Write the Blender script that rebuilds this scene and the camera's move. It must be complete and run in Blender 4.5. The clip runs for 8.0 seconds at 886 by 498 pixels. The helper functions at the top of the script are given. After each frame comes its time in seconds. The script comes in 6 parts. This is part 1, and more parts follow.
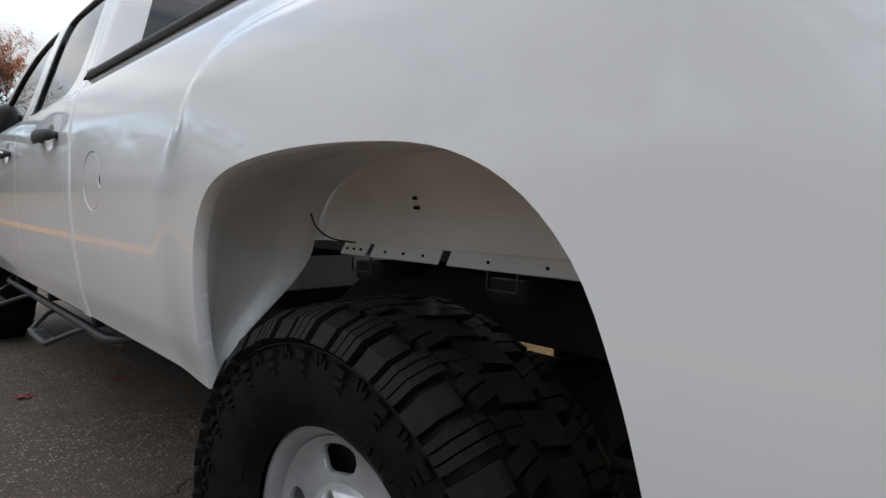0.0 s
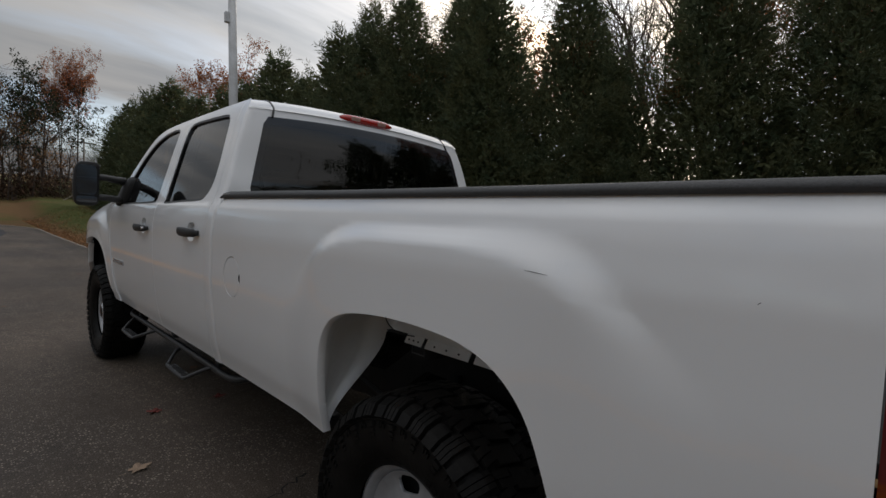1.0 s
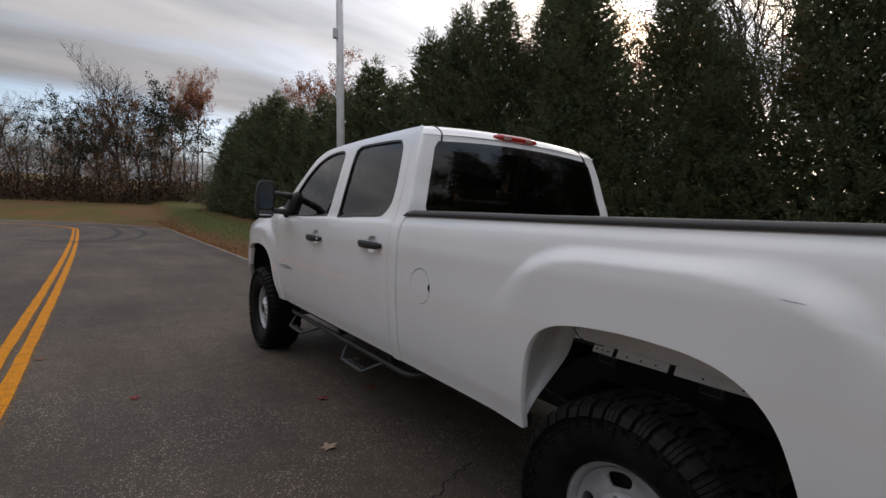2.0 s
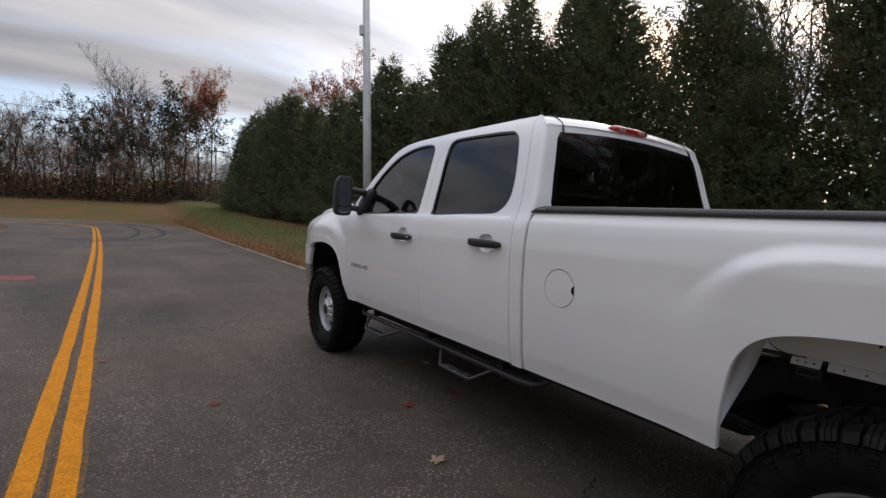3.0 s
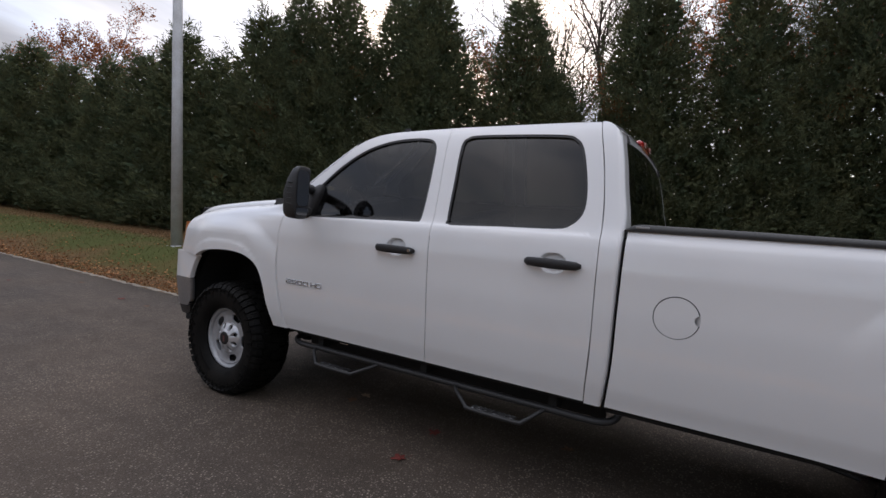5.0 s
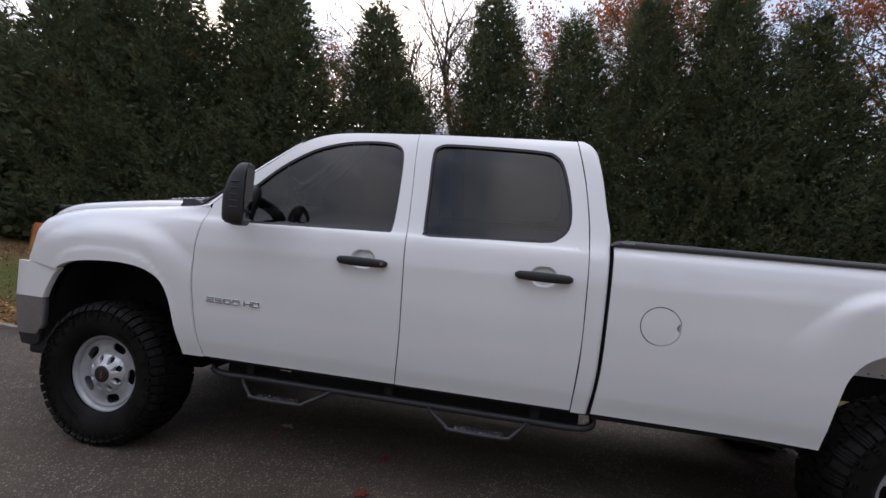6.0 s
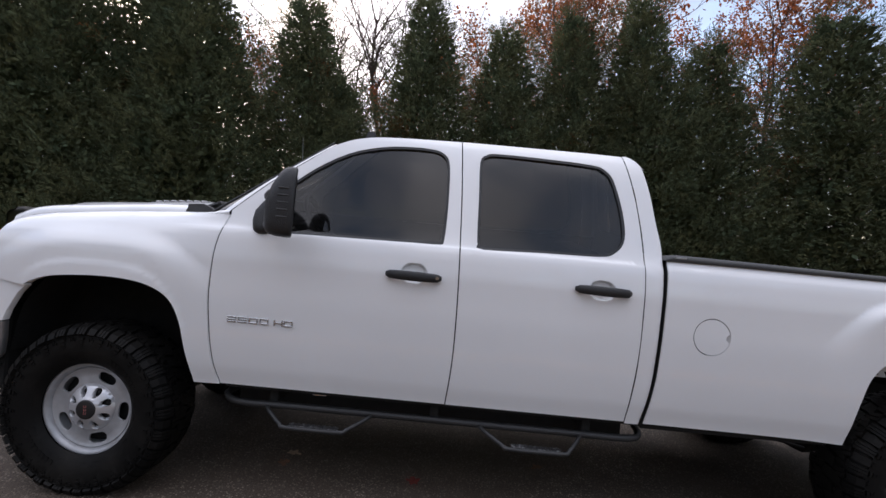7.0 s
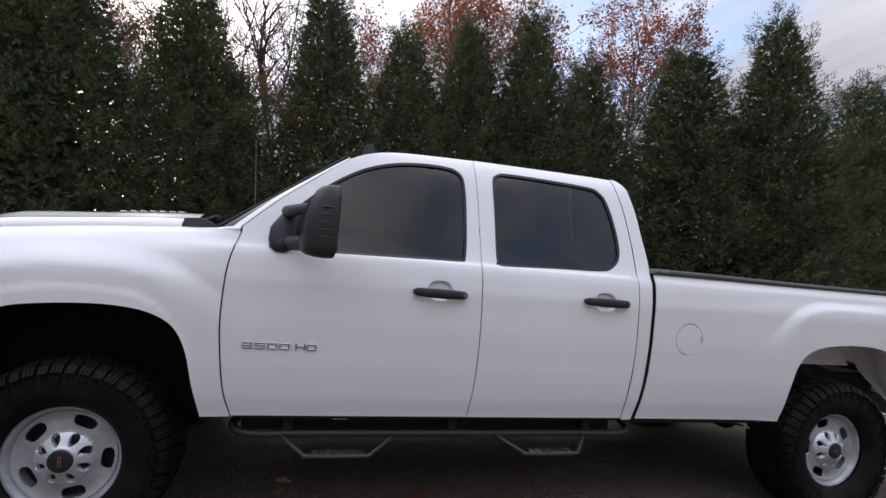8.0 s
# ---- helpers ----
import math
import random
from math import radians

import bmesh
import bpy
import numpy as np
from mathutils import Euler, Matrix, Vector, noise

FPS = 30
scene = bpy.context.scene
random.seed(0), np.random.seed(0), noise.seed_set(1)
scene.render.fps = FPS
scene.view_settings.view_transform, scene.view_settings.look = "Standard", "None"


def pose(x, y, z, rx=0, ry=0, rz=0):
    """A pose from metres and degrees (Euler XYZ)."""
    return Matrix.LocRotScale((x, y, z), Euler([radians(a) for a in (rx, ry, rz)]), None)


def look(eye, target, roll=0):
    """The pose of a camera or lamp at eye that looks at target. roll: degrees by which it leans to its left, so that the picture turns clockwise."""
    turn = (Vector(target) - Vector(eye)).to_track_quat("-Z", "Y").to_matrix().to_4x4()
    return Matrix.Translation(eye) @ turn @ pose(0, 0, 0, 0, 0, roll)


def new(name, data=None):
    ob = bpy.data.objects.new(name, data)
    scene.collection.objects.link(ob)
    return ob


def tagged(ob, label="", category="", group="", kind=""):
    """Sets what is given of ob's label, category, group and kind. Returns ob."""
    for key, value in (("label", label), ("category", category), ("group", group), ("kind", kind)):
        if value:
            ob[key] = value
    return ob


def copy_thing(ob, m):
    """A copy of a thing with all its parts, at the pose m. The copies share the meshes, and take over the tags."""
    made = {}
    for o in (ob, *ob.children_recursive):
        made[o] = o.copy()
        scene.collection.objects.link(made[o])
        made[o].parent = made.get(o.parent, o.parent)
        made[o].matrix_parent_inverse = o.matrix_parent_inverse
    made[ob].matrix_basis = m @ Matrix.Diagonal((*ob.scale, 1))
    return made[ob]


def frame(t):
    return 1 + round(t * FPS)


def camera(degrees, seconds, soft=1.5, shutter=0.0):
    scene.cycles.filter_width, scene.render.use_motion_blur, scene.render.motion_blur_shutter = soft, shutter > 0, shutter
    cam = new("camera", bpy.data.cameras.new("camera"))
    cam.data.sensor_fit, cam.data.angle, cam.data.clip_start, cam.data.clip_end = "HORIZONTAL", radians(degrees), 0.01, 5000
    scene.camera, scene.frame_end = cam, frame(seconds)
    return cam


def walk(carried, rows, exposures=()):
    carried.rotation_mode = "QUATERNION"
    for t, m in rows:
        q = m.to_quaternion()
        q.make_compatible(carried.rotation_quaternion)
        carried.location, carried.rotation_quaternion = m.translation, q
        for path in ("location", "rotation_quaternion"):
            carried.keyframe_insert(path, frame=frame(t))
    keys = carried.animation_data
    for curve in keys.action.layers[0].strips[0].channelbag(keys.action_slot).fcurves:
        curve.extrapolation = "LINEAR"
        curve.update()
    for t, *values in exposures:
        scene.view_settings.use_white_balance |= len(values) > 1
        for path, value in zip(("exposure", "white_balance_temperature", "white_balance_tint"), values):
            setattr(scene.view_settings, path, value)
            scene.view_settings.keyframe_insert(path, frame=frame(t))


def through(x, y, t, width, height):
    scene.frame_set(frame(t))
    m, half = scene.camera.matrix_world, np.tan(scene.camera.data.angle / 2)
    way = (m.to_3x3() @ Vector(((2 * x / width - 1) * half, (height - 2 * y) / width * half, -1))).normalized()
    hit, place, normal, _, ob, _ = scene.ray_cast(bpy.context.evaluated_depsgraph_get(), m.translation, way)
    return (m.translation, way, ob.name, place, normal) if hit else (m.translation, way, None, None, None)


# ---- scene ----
cam = camera(86.3, 8.0, soft=1.5)
SLOPE = 4.59  # the road climbs by this many degrees
RAMP = pose(0, 0, 0, SLOPE, -0.28, 0)
# seconds, eye, target, roll, on the road's own axes: x to the truck's right, y along its nose, z off the asphalt
PATH = [
    (0, (-1.43, -2.041, 1.003), (0.105, -0.763, 0.899), 2.5),
    (0.2, (-1.514, -2.119, 1.118), (0.024, -0.845, 1.017), 2.8),
    (0.5, (-1.625, -2.256, 1.229), (-0.101, -0.965, 1.125), 2.5),
    (1, (-1.85, -2.415, 1.379), (-0.426, -1.016, 1.265), 2.4),
    (1.5, (-2.078, -2.412, 1.455), (-0.847, -0.841, 1.326), 1.9),
    (1.7, (-2.18, -2.382, 1.458), (-0.988, -0.782, 1.326), 1.9),
    (3, (-2.732, -1.753, 1.412), (-1.592, -0.116, 1.275), 2.1),
    (3.5, (-2.902, -1.453, 1.404), (-1.752, 0.178, 1.265), 2.2),
    (4, (-3.021, -1.077, 1.4), (-1.817, 0.514, 1.261), 2.6),
    (4.5, (-3.155, -0.706, 1.395), (-1.79, 0.75, 1.269), 3.2),
    (5, (-3.249, -0.383, 1.412), (-1.527, 0.63, 1.315), 4.2),
    (5.2, (-3.27, -0.245, 1.4), (-1.456, 0.594, 1.32), 4.3),
    (6.3, (-3.406, 0.597, 1.384), (-1.424, 0.862, 1.385), 5.3),
    (6.5, (-3.407, 0.731, 1.388), (-1.417, 0.928, 1.394), 5.3),
    (7, (-3.358, 1.11, 1.385), (-1.358, 1.128, 1.402), 5.3),
    (7.5, (-3.329, 1.461, 1.391), (-1.342, 1.237, 1.426), 5.2),
    (8, (-3.326, 1.828, 1.42), (-1.382, 1.362, 1.472), 4.9),
]
walk(cam, [(t, RAMP @ look(eye, target, roll)) for t, eye, target, roll in PATH],
     [(0.0, 1.46, 6950, 9), (0.5, 0.19, 7150, 10), (1.0, 0.27, 7150, 10), (1.5, 0.45, 7150, 12), (3.0, 0.82, 7000, 15), (4.5, 0.85, 6900, 16), (5.0, 0.86, 6800, 16),
      (6.5, 1.09, 6600, 17), (8.0, 1.23, 6650, 17)])


# ---- world and light ----
SUN = (RAMP.to_3x3() @ Vector((0.815, 0.487, 0.33))).normalized()
SUN_EL, SUN_AZ = math.asin(SUN.z), math.atan2(SUN.x, SUN.y)


def sky_world():
    w = bpy.data.worlds.new("sky")
    w.use_nodes = True
    scene.world = w
    nt = w.node_tree
    nt.nodes.clear()
    N, L = nt.nodes.new, nt.links.new
    out, bg = N("ShaderNodeOutputWorld"), N("ShaderNodeBackground")
    sky = N("ShaderNodeTexSky")
    sky.sky_type, sky.sun_disc = "NISHITA", False
    sky.sun_elevation, sky.sun_rotation = SUN_EL, SUN_AZ
    sky.dust_density, sky.air_density = 2.0, 1.0
    tc = N("ShaderNodeTexCoord")
    sep = N("ShaderNodeSeparateXYZ")
    L(tc.outputs["Generated"], sep.inputs[0])
    zz = N("ShaderNodeMath"); zz.operation = "MAXIMUM"; zz.inputs[1].default_value = 0.0
    L(sep.outputs["Z"], zz.inputs[0])
    za = N("ShaderNodeMath"); za.operation = "ADD"; za.inputs[1].default_value = 0.16
    L(zz.outputs[0], za.inputs[0])
    flat = N("ShaderNodeCombineXYZ")
    for axis in ("X", "Y"):
        d = N("ShaderNodeMath"); d.operation = "DIVIDE"
        L(sep.outputs[axis], d.inputs[0]); L(za.outputs[0], d.inputs[1])
        L(d.outputs[0], flat.inputs[axis])
    mapn = N("ShaderNodeMapping")
    mapn.inputs["Scale"].default_value = (0.5, 1.9, 1.0)
    mapn.inputs["Rotation"].default_value = (0, 0, radians(-35))
    L(flat.outputs[0], mapn.inputs[0])
    n1 = N("ShaderNodeTexNoise"); n1.inputs["Scale"].default_value = 0.9; n1.inputs["Detail"].default_value = 7.0; n1.inputs["Roughness"].default_value = 0.52
    n1.inputs["Distortion"].default_value = 0.35
    L(mapn.outputs[0], n1.inputs["Vector"])
    cover = N("ShaderNodeMapRange"); cover.inputs["From Min"].default_value = 0.34; cover.inputs["From Max"].default_value = 0.52
    L(n1.outputs["Fac"], cover.inputs["Value"])
    n2 = N("ShaderNodeTexNoise"); n2.inputs["Scale"].default_value = 1.7; n2.inputs["Detail"].default_value = 6.0
    L(mapn.outputs[0], n2.inputs["Vector"])
    shade = N("ShaderNodeValToRGB")
    shade.color_ramp.elements[0].position, shade.color_ramp.elements[0].color = 0.36, (0.42, 0.47, 0.55, 1)
    shade.color_ramp.elements[1].position, shade.color_ramp.elements[1].color = 0.64, (0.72, 0.75, 0.81, 1)
    L(n2.outputs["Fac"], shade.inputs[0])
    # thin cloud glows round the hidden sun
    dot = N("ShaderNodeVectorMath"); dot.operation = "DOT_PRODUCT"; dot.inputs[1].default_value = SUN
    L(tc.outputs["Generated"], dot.inputs[0])
    dm = N("ShaderNodeMath"); dm.operation = "MAXIMUM"; dm.inputs[1].default_value = 0.0
    L(dot.outputs["Value"], dm.inputs[0])
    pw = N("ShaderNodeMath"); pw.operation = "POWER"; pw.inputs[1].default_value = 8.0
    L(dm.outputs[0], pw.inputs[0])
    gl = N("ShaderNodeMath"); gl.operation = "MULTIPLY_ADD"; gl.inputs[1].default_value = 7.6
    L(pw.outputs[0], gl.inputs[0])
    zen = N("ShaderNodeMath"); zen.operation = "MULTIPLY_ADD"; zen.inputs[1].default_value = 11.5; zen.inputs[2].default_value = 1.45
    zsq = N("ShaderNodeMath"); zsq.operation = "POWER"; zsq.inputs[1].default_value = 1.8
    L(zz.outputs[0], zsq.inputs[0]); L(zsq.outputs[0], zen.inputs[0]); L(zen.outputs[0], gl.inputs[2])
    cl = N("ShaderNodeVectorMath"); cl.operation = "SCALE"
    L(shade.outputs[0], cl.inputs[0]); L(gl.outputs[0], cl.inputs["Scale"])
    mix = N("ShaderNodeMix"); mix.data_type = "RGBA"
    L(cover.outputs[0], mix.inputs["Factor"]); L(sky.outputs[0], mix.inputs["A"]); L(cl.outputs[0], mix.inputs["B"])
    L(mix.outputs["Result"], bg.inputs["Color"])
    bg.inputs["Strength"].default_value = 0.14
    L(bg.outputs[0], out.inputs[0])


sky_world()
sun = new("sun", bpy.data.lights.new("sun", "SUN"))
sun.data.energy, sun.data.angle, sun.data.color = 0.8, radians(14), (1.0, 0.93, 0.84)
sun.matrix_world = look(SUN * 60, (0, 0, 0))


# ---- materials ----
def mat(name, color, rough=0.6, metal=0.0, grain=0.0, scale=40.0, bump=0.0, color2=None, scale2=2.0, spread=(0.35, 0.65), coat=0.0,
        spec=0.5, random_tone=0.0, coords="Object"):
    """A surface with fine grain, a slow change of tone and a bump."""
    m = bpy.data.materials.new(name)
    m.use_nodes = True
    nt = m.node_tree
    N, L = nt.nodes.new, nt.links.new
    b = nt.nodes["Principled BSDF"]
    b.inputs["Roughness"].default_value, b.inputs["Metallic"].default_value = rough, metal
    b.inputs["Coat Weight"].default_value, b.inputs["Coat Roughness"].default_value = coat, 0.04
    b.inputs["Specular IOR Level"].default_value = spec
    tc = N("ShaderNodeTexCoord")
    n1 = N("ShaderNodeTexNoise"); n1.inputs["Scale"].default_value, n1.inputs["Detail"].default_value = scale, 5.0
    n2 = N("ShaderNodeTexNoise"); n2.inputs["Scale"].default_value, n2.inputs["Detail"].default_value = scale2, 4.0
    for n in (n1, n2):
        L(tc.outputs[coords], n.inputs["Vector"])
    r = N("ShaderNodeMapRange"); r.inputs["From Min"].default_value, r.inputs["From Max"].default_value = spread
    L(n2.outputs["Fac"], r.inputs["Value"])
    mix = N("ShaderNodeMix"); mix.data_type = "RGBA"
    mix.inputs["A"].default_value = (*color, 1)
    mix.inputs["B"].default_value = (*(color2 or [c * 0.8 for c in color]), 1)
    L(r.outputs[0], mix.inputs["Factor"])
    g = N("ShaderNodeMapRange"); g.inputs["From Min"].default_value, g.inputs["From Max"].default_value = 0.25, 0.75
    g.inputs["To Min"].default_value, g.inputs["To Max"].default_value = 1 - grain, 1 + grain
    L(n1.outputs["Fac"], g.inputs["Value"])
    last = g.outputs[0]
    if random_tone:
        info = N("ShaderNodeNewGeometry")
        rr = N("ShaderNodeMapRange"); rr.inputs["To Min"].default_value, rr.inputs["To Max"].default_value = 1 - random_tone, 1 + random_tone
        L(info.outputs["Random Per Island"], rr.inputs["Value"])
        mm = N("ShaderNodeMath"); mm.operation = "MULTIPLY"
        L(last, mm.inputs[0]); L(rr.outputs[0], mm.inputs[1])
        last = mm.outputs[0]
    sc = N("ShaderNodeVectorMath"); sc.operation = "SCALE"
    L(mix.outputs["Result"], sc.inputs[0]); L(last, sc.inputs["Scale"])
    L(sc.outputs[0], b.inputs["Base Color"])
    if bump:
        bp = N("ShaderNodeBump"); bp.inputs["Strength"].default_value, bp.inputs["Distance"].default_value = bump, 0.01
        L(n1.outputs["Fac"], bp.inputs["Height"]); L(bp.outputs[0], b.inputs["Normal"])
    return m


def glass(name, tint, rough=0.0, ior=1.45):
    m = bpy.data.materials.new(name)
    m.use_nodes = True
    b = m.node_tree.nodes["Principled BSDF"]
    b.inputs["Base Color"].default_value = (*tint, 1)
    b.inputs["Transmission Weight"].default_value = 1.0
    b.inputs["Roughness"].default_value = rough
    b.inputs["IOR"].default_value = ior
    return m


def asphalt_material():
    m = mat("asphalt", (0.116, 0.086, 0.064), rough=0.72, grain=0.62, scale=130, bump=1.0, color2=(0.054, 0.044, 0.037), scale2=0.45, spread=(0.3, 0.7), spec=0.28)
    nt = m.node_tree
    N, L = nt.nodes.new, nt.links.new
    b = nt.nodes["Principled BSDF"]
    tc = next(n for n in nt.nodes if n.type == "TEX_COORD")
    old = b.inputs["Base Color"].links[0].from_socket

    def noise_at(scale, detail, lo, hi, to_lo, to_hi, stretch=(1, 1, 1)):
        mp = N("ShaderNodeMapping"); mp.inputs["Scale"].default_value = stretch
        L(tc.outputs["Object"], mp.inputs[0])
        n = N("ShaderNodeTexNoise"); n.inputs["Scale"].default_value, n.inputs["Detail"].default_value = scale, detail
        n.inputs["Roughness"].default_value = 0.6
        L(mp.outputs[0], n.inputs["Vector"])
        r = N("ShaderNodeMapRange"); r.inputs["From Min"].default_value, r.inputs["From Max"].default_value = lo, hi
        r.inputs["To Min"].default_value, r.inputs["To Max"].default_value = to_lo, to_hi
        L(n.outputs["Fac"], r.inputs["Value"])
        return r.outputs[0]

    # pale stone chips, bared where the binder is worn
    v = N("ShaderNodeTexVoronoi"); v.inputs["Scale"].default_value = 82; v.inputs["Randomness"].default_value = 1.0
    L(tc.outputs["Object"], v.inputs["Vector"])
    sep = N("ShaderNodeSeparateColor"); L(v.outputs["Color"], sep.inputs[0])
    chip = N("ShaderNodeMapRange"); chip.inputs["From Min"].default_value, chip.inputs["From Max"].default_value = 0.52, 0.95
    L(sep.outputs[0], chip.inputs["Value"])
    core = N("ShaderNodeMapRange"); core.inputs["From Min"].default_value, core.inputs["From Max"].default_value = 0.55, 0.2
    L(v.outputs["Distance"], core.inputs["Value"])
    worn = noise_at(1.6, 6, 0.36, 0.64, 0.30, 1.0)
    k1 = N("ShaderNodeMath"); k1.operation = "MULTIPLY"; L(chip.outputs[0], k1.inputs[0]); L(core.outputs[0], k1.inputs[1])
    k2 = N("ShaderNodeMath"); k2.operation = "MULTIPLY"; L(k1.outputs[0], k2.inputs[0]); L(worn, k2.inputs[1])
    mix = N("ShaderNodeMix"); mix.data_type = "RGBA"
    mix.inputs["B"].default_value = (0.42, 0.345, 0.28, 1)
    L(k2.outputs[0], mix.inputs["Factor"]); L(old, mix.inputs["A"])
    # stains along the lane, blotches and wear
    last = mix.outputs["Result"]
    for s in (noise_at(1.3, 6, 0.3, 0.7, 0.74, 1.24, (0.9, 0.16, 1)), noise_at(0.9, 6, 0.32, 0.66, 0.78, 1.16), noise_at(7, 5, 0.3, 0.7, 0.86, 1.14)):
        sc = N("ShaderNodeVectorMath"); sc.operation = "SCALE"
        L(last, sc.inputs[0]); L(s, sc.inputs["Scale"])
        last = sc.outputs[0]
    L(last, b.inputs["Base Color"])
    return m


def leafy(m, through=0.35):
    """Lets part of the light pass through a leaf."""
    nt = m.node_tree
    N, L = nt.nodes.new, nt.links.new
    b = nt.nodes["Principled BSDF"]
    out = next(n for n in nt.nodes if n.type == "OUTPUT_MATERIAL")
    t = N("ShaderNodeBsdfTranslucent")
    L(b.inputs["Base Color"].links[0].from_socket, t.inputs["Color"])
    mx = N("ShaderNodeMixShader"); mx.inputs[0].default_value = through
    L(b.outputs[0], mx.inputs[1]); L(t.outputs[0], mx.inputs[2]); L(mx.outputs[0], out.inputs[0])
    return m


M_ASPHALT = asphalt_material()
M_YELLOW = mat("road_yellow", (0.60, 0.220, 0.007), rough=0.75, grain=0.40, scale=90, bump=0.9, color2=(0.42, 0.150, 0.010), scale2=9, spread=(0.50, 0.80), spec=0.2)
M_FADED = mat("worn_road_yellow", (0.080, 0.062, 0.046), rough=0.75, grain=0.55, scale=130, bump=1.0, color2=(0.26, 0.125, 0.024), scale2=24, spread=(0.40, 0.72), spec=0.3)
M_RED_MARK = mat("road_red", (0.30, 0.06, 0.05), rough=0.8, grain=0.4, scale=50, color2=(0.14, 0.05, 0.05), scale2=8)
M_RUBBER_MARK = mat("skid_rubber", (0.022, 0.022, 0.023), rough=0.8, grain=0.4, scale=30)
M_CRACK = mat("crack_fill", (0.012, 0.012, 0.012), rough=0.9)
M_EDGE = mat("gravel_edge", (0.30, 0.26, 0.21), rough=0.95, grain=0.5, scale=35, bump=1.0, color2=(0.2, 0.17, 0.13), scale2=3)
M_GRASS = mat("verge_soil", (0.074, 0.082, 0.026), rough=0.95, spec=0.08, grain=0.35, scale=35, bump=0.5, color2=(0.135, 0.080, 0.040), scale2=0.33, spread=(0.4, 0.6))
M_BLADE = mat("grass_blade", (0.080, 0.092, 0.028), rough=0.85, spec=0.08, color2=(0.135, 0.080, 0.038), scale2=0.33, spread=(0.4, 0.6), random_tone=0.3)
def verge_tone(m):
    """Green in the mown middle of the verge, dry and brown along its two edges."""
    nt = m.node_tree
    N, L = nt.nodes.new, nt.links.new
    mix = next(n for n in nt.nodes if n.type == "MIX")
    old = mix.inputs["Factor"].links[0].from_socket
    tc = next(n for n in nt.nodes if n.type == "TEX_COORD")
    sep = N("ShaderNodeSeparateXYZ"); L(tc.outputs["Object"], sep.inputs[0])
    a = N("ShaderNodeMapRange"); a.inputs["From Min"].default_value, a.inputs["From Max"].default_value = 2.9, 1.8
    b = N("ShaderNodeMapRange"); b.inputs["From Min"].default_value, b.inputs["From Max"].default_value = 4.2, 5.8
    L(sep.outputs["X"], a.inputs["Value"]); L(sep.outputs["X"], b.inputs["Value"])
    s = N("ShaderNodeMath"); s.operation = "ADD"; L(a.outputs[0], s.inputs[0]); L(b.outputs[0], s.inputs[1])
    t = N("ShaderNodeMath"); t.operation = "MULTIPLY_ADD"; t.inputs[1].default_value = 0.75; t.inputs[2].default_value = -0.35
    L(old, t.inputs[0])
    near = N("ShaderNodeMapRange"); near.inputs["From Min"].default_value, near.inputs["From Max"].default_value = 44.0, 32.0
    near.inputs["To Min"].default_value = 0.72
    L(sep.outputs["Y"], near.inputs["Value"])
    q = N("ShaderNodeMath"); q.operation = "MULTIPLY"; L(s.outputs[0], q.inputs[0]); L(near.outputs[0], q.inputs[1])
    u = N("ShaderNodeMath"); u.operation = "ADD"; u.use_clamp = True; L(q.outputs[0], u.inputs[0]); L(t.outputs[0], u.inputs[1])
    L(u.outputs[0], mix.inputs["Factor"])


verge_tone(M_GRASS)
verge_tone(M_BLADE)
M_WHITE = mat("white_paint", (0.84, 0.84, 0.845), rough=0.30, grain=0.012, scale=3, color2=(0.815, 0.815, 0.82), scale2=1.1, coat=1.0, spec=0.4)
M_INNER = mat("wheelhouse_paint", (0.82, 0.82, 0.82), rough=0.30, grain=0.05, scale=9, color2=(0.68, 0.68, 0.67), scale2=3.0, spread=(0.50, 0.85), bump=0.06, coat=0.4)
M_BLACK = mat("black_plastic", (0.018, 0.018, 0.019), rough=0.48, grain=0.25, scale=160, bump=0.25)
M_TRIM = mat("black_trim", (0.014, 0.014, 0.015), rough=0.38, grain=0.15, scale=90)
M_BORDER = mat("glass_border", (0.02, 0.02, 0.021), rough=0.06, grain=0.2, scale=300)
M_RAIL = mat("rail_plastic", (0.050, 0.050, 0.049), rough=0.62, grain=0.2, scale=200, bump=0.2, color2=(0.042, 0.042, 0.043), scale2=4)
M_TUBE = mat("powder_black", (0.026, 0.026, 0.027), rough=0.42, grain=0.3, scale=220, bump=0.3)
M_WORNTREAD = mat("worn_tread", (0.06, 0.06, 0.062), rough=0.35, metal=0.5, grain=0.5, scale=120, bump=0.4, color2=(0.30, 0.30, 0.31), scale2=45, spread=(0.55, 0.68))
M_UNDER = mat("underbody", (0.008, 0.0077, 0.0072), rough=0.85, grain=0.4, scale=20, bump=0.4)
M_TYRE = mat("tyre_rubber", (0.0060, 0.0058, 0.0056), rough=0.55, spec=0.12, grain=0.25, scale=60, bump=0.15, color2=(0.016, 0.0145, 0.013), scale2=5, spread=(0.45, 0.8))
M_RIM = mat("painted_steel", (0.43, 0.44, 0.46), rough=0.38, metal=0.35, grain=0.08, scale=30, color2=(0.33, 0.33, 0.34), scale2=9, bump=0.05)
M_CHROME = mat("chrome", (0.55, 0.56, 0.58), rough=0.16, metal=0.95, grain=0.05, scale=60)
M_STEEL = mat("brushed_bumper", (0.42, 0.42, 0.43), rough=0.33, metal=0.8, grain=0.08, scale=40)
M_RED = mat("red_lens", (0.46, 0.012, 0.008), rough=0.12, coat=1.0, grain=0.1, scale=120)
M_DARKRED = mat("tail_lens", (0.11, 0.005, 0.006), rough=0.1, coat=1.0)
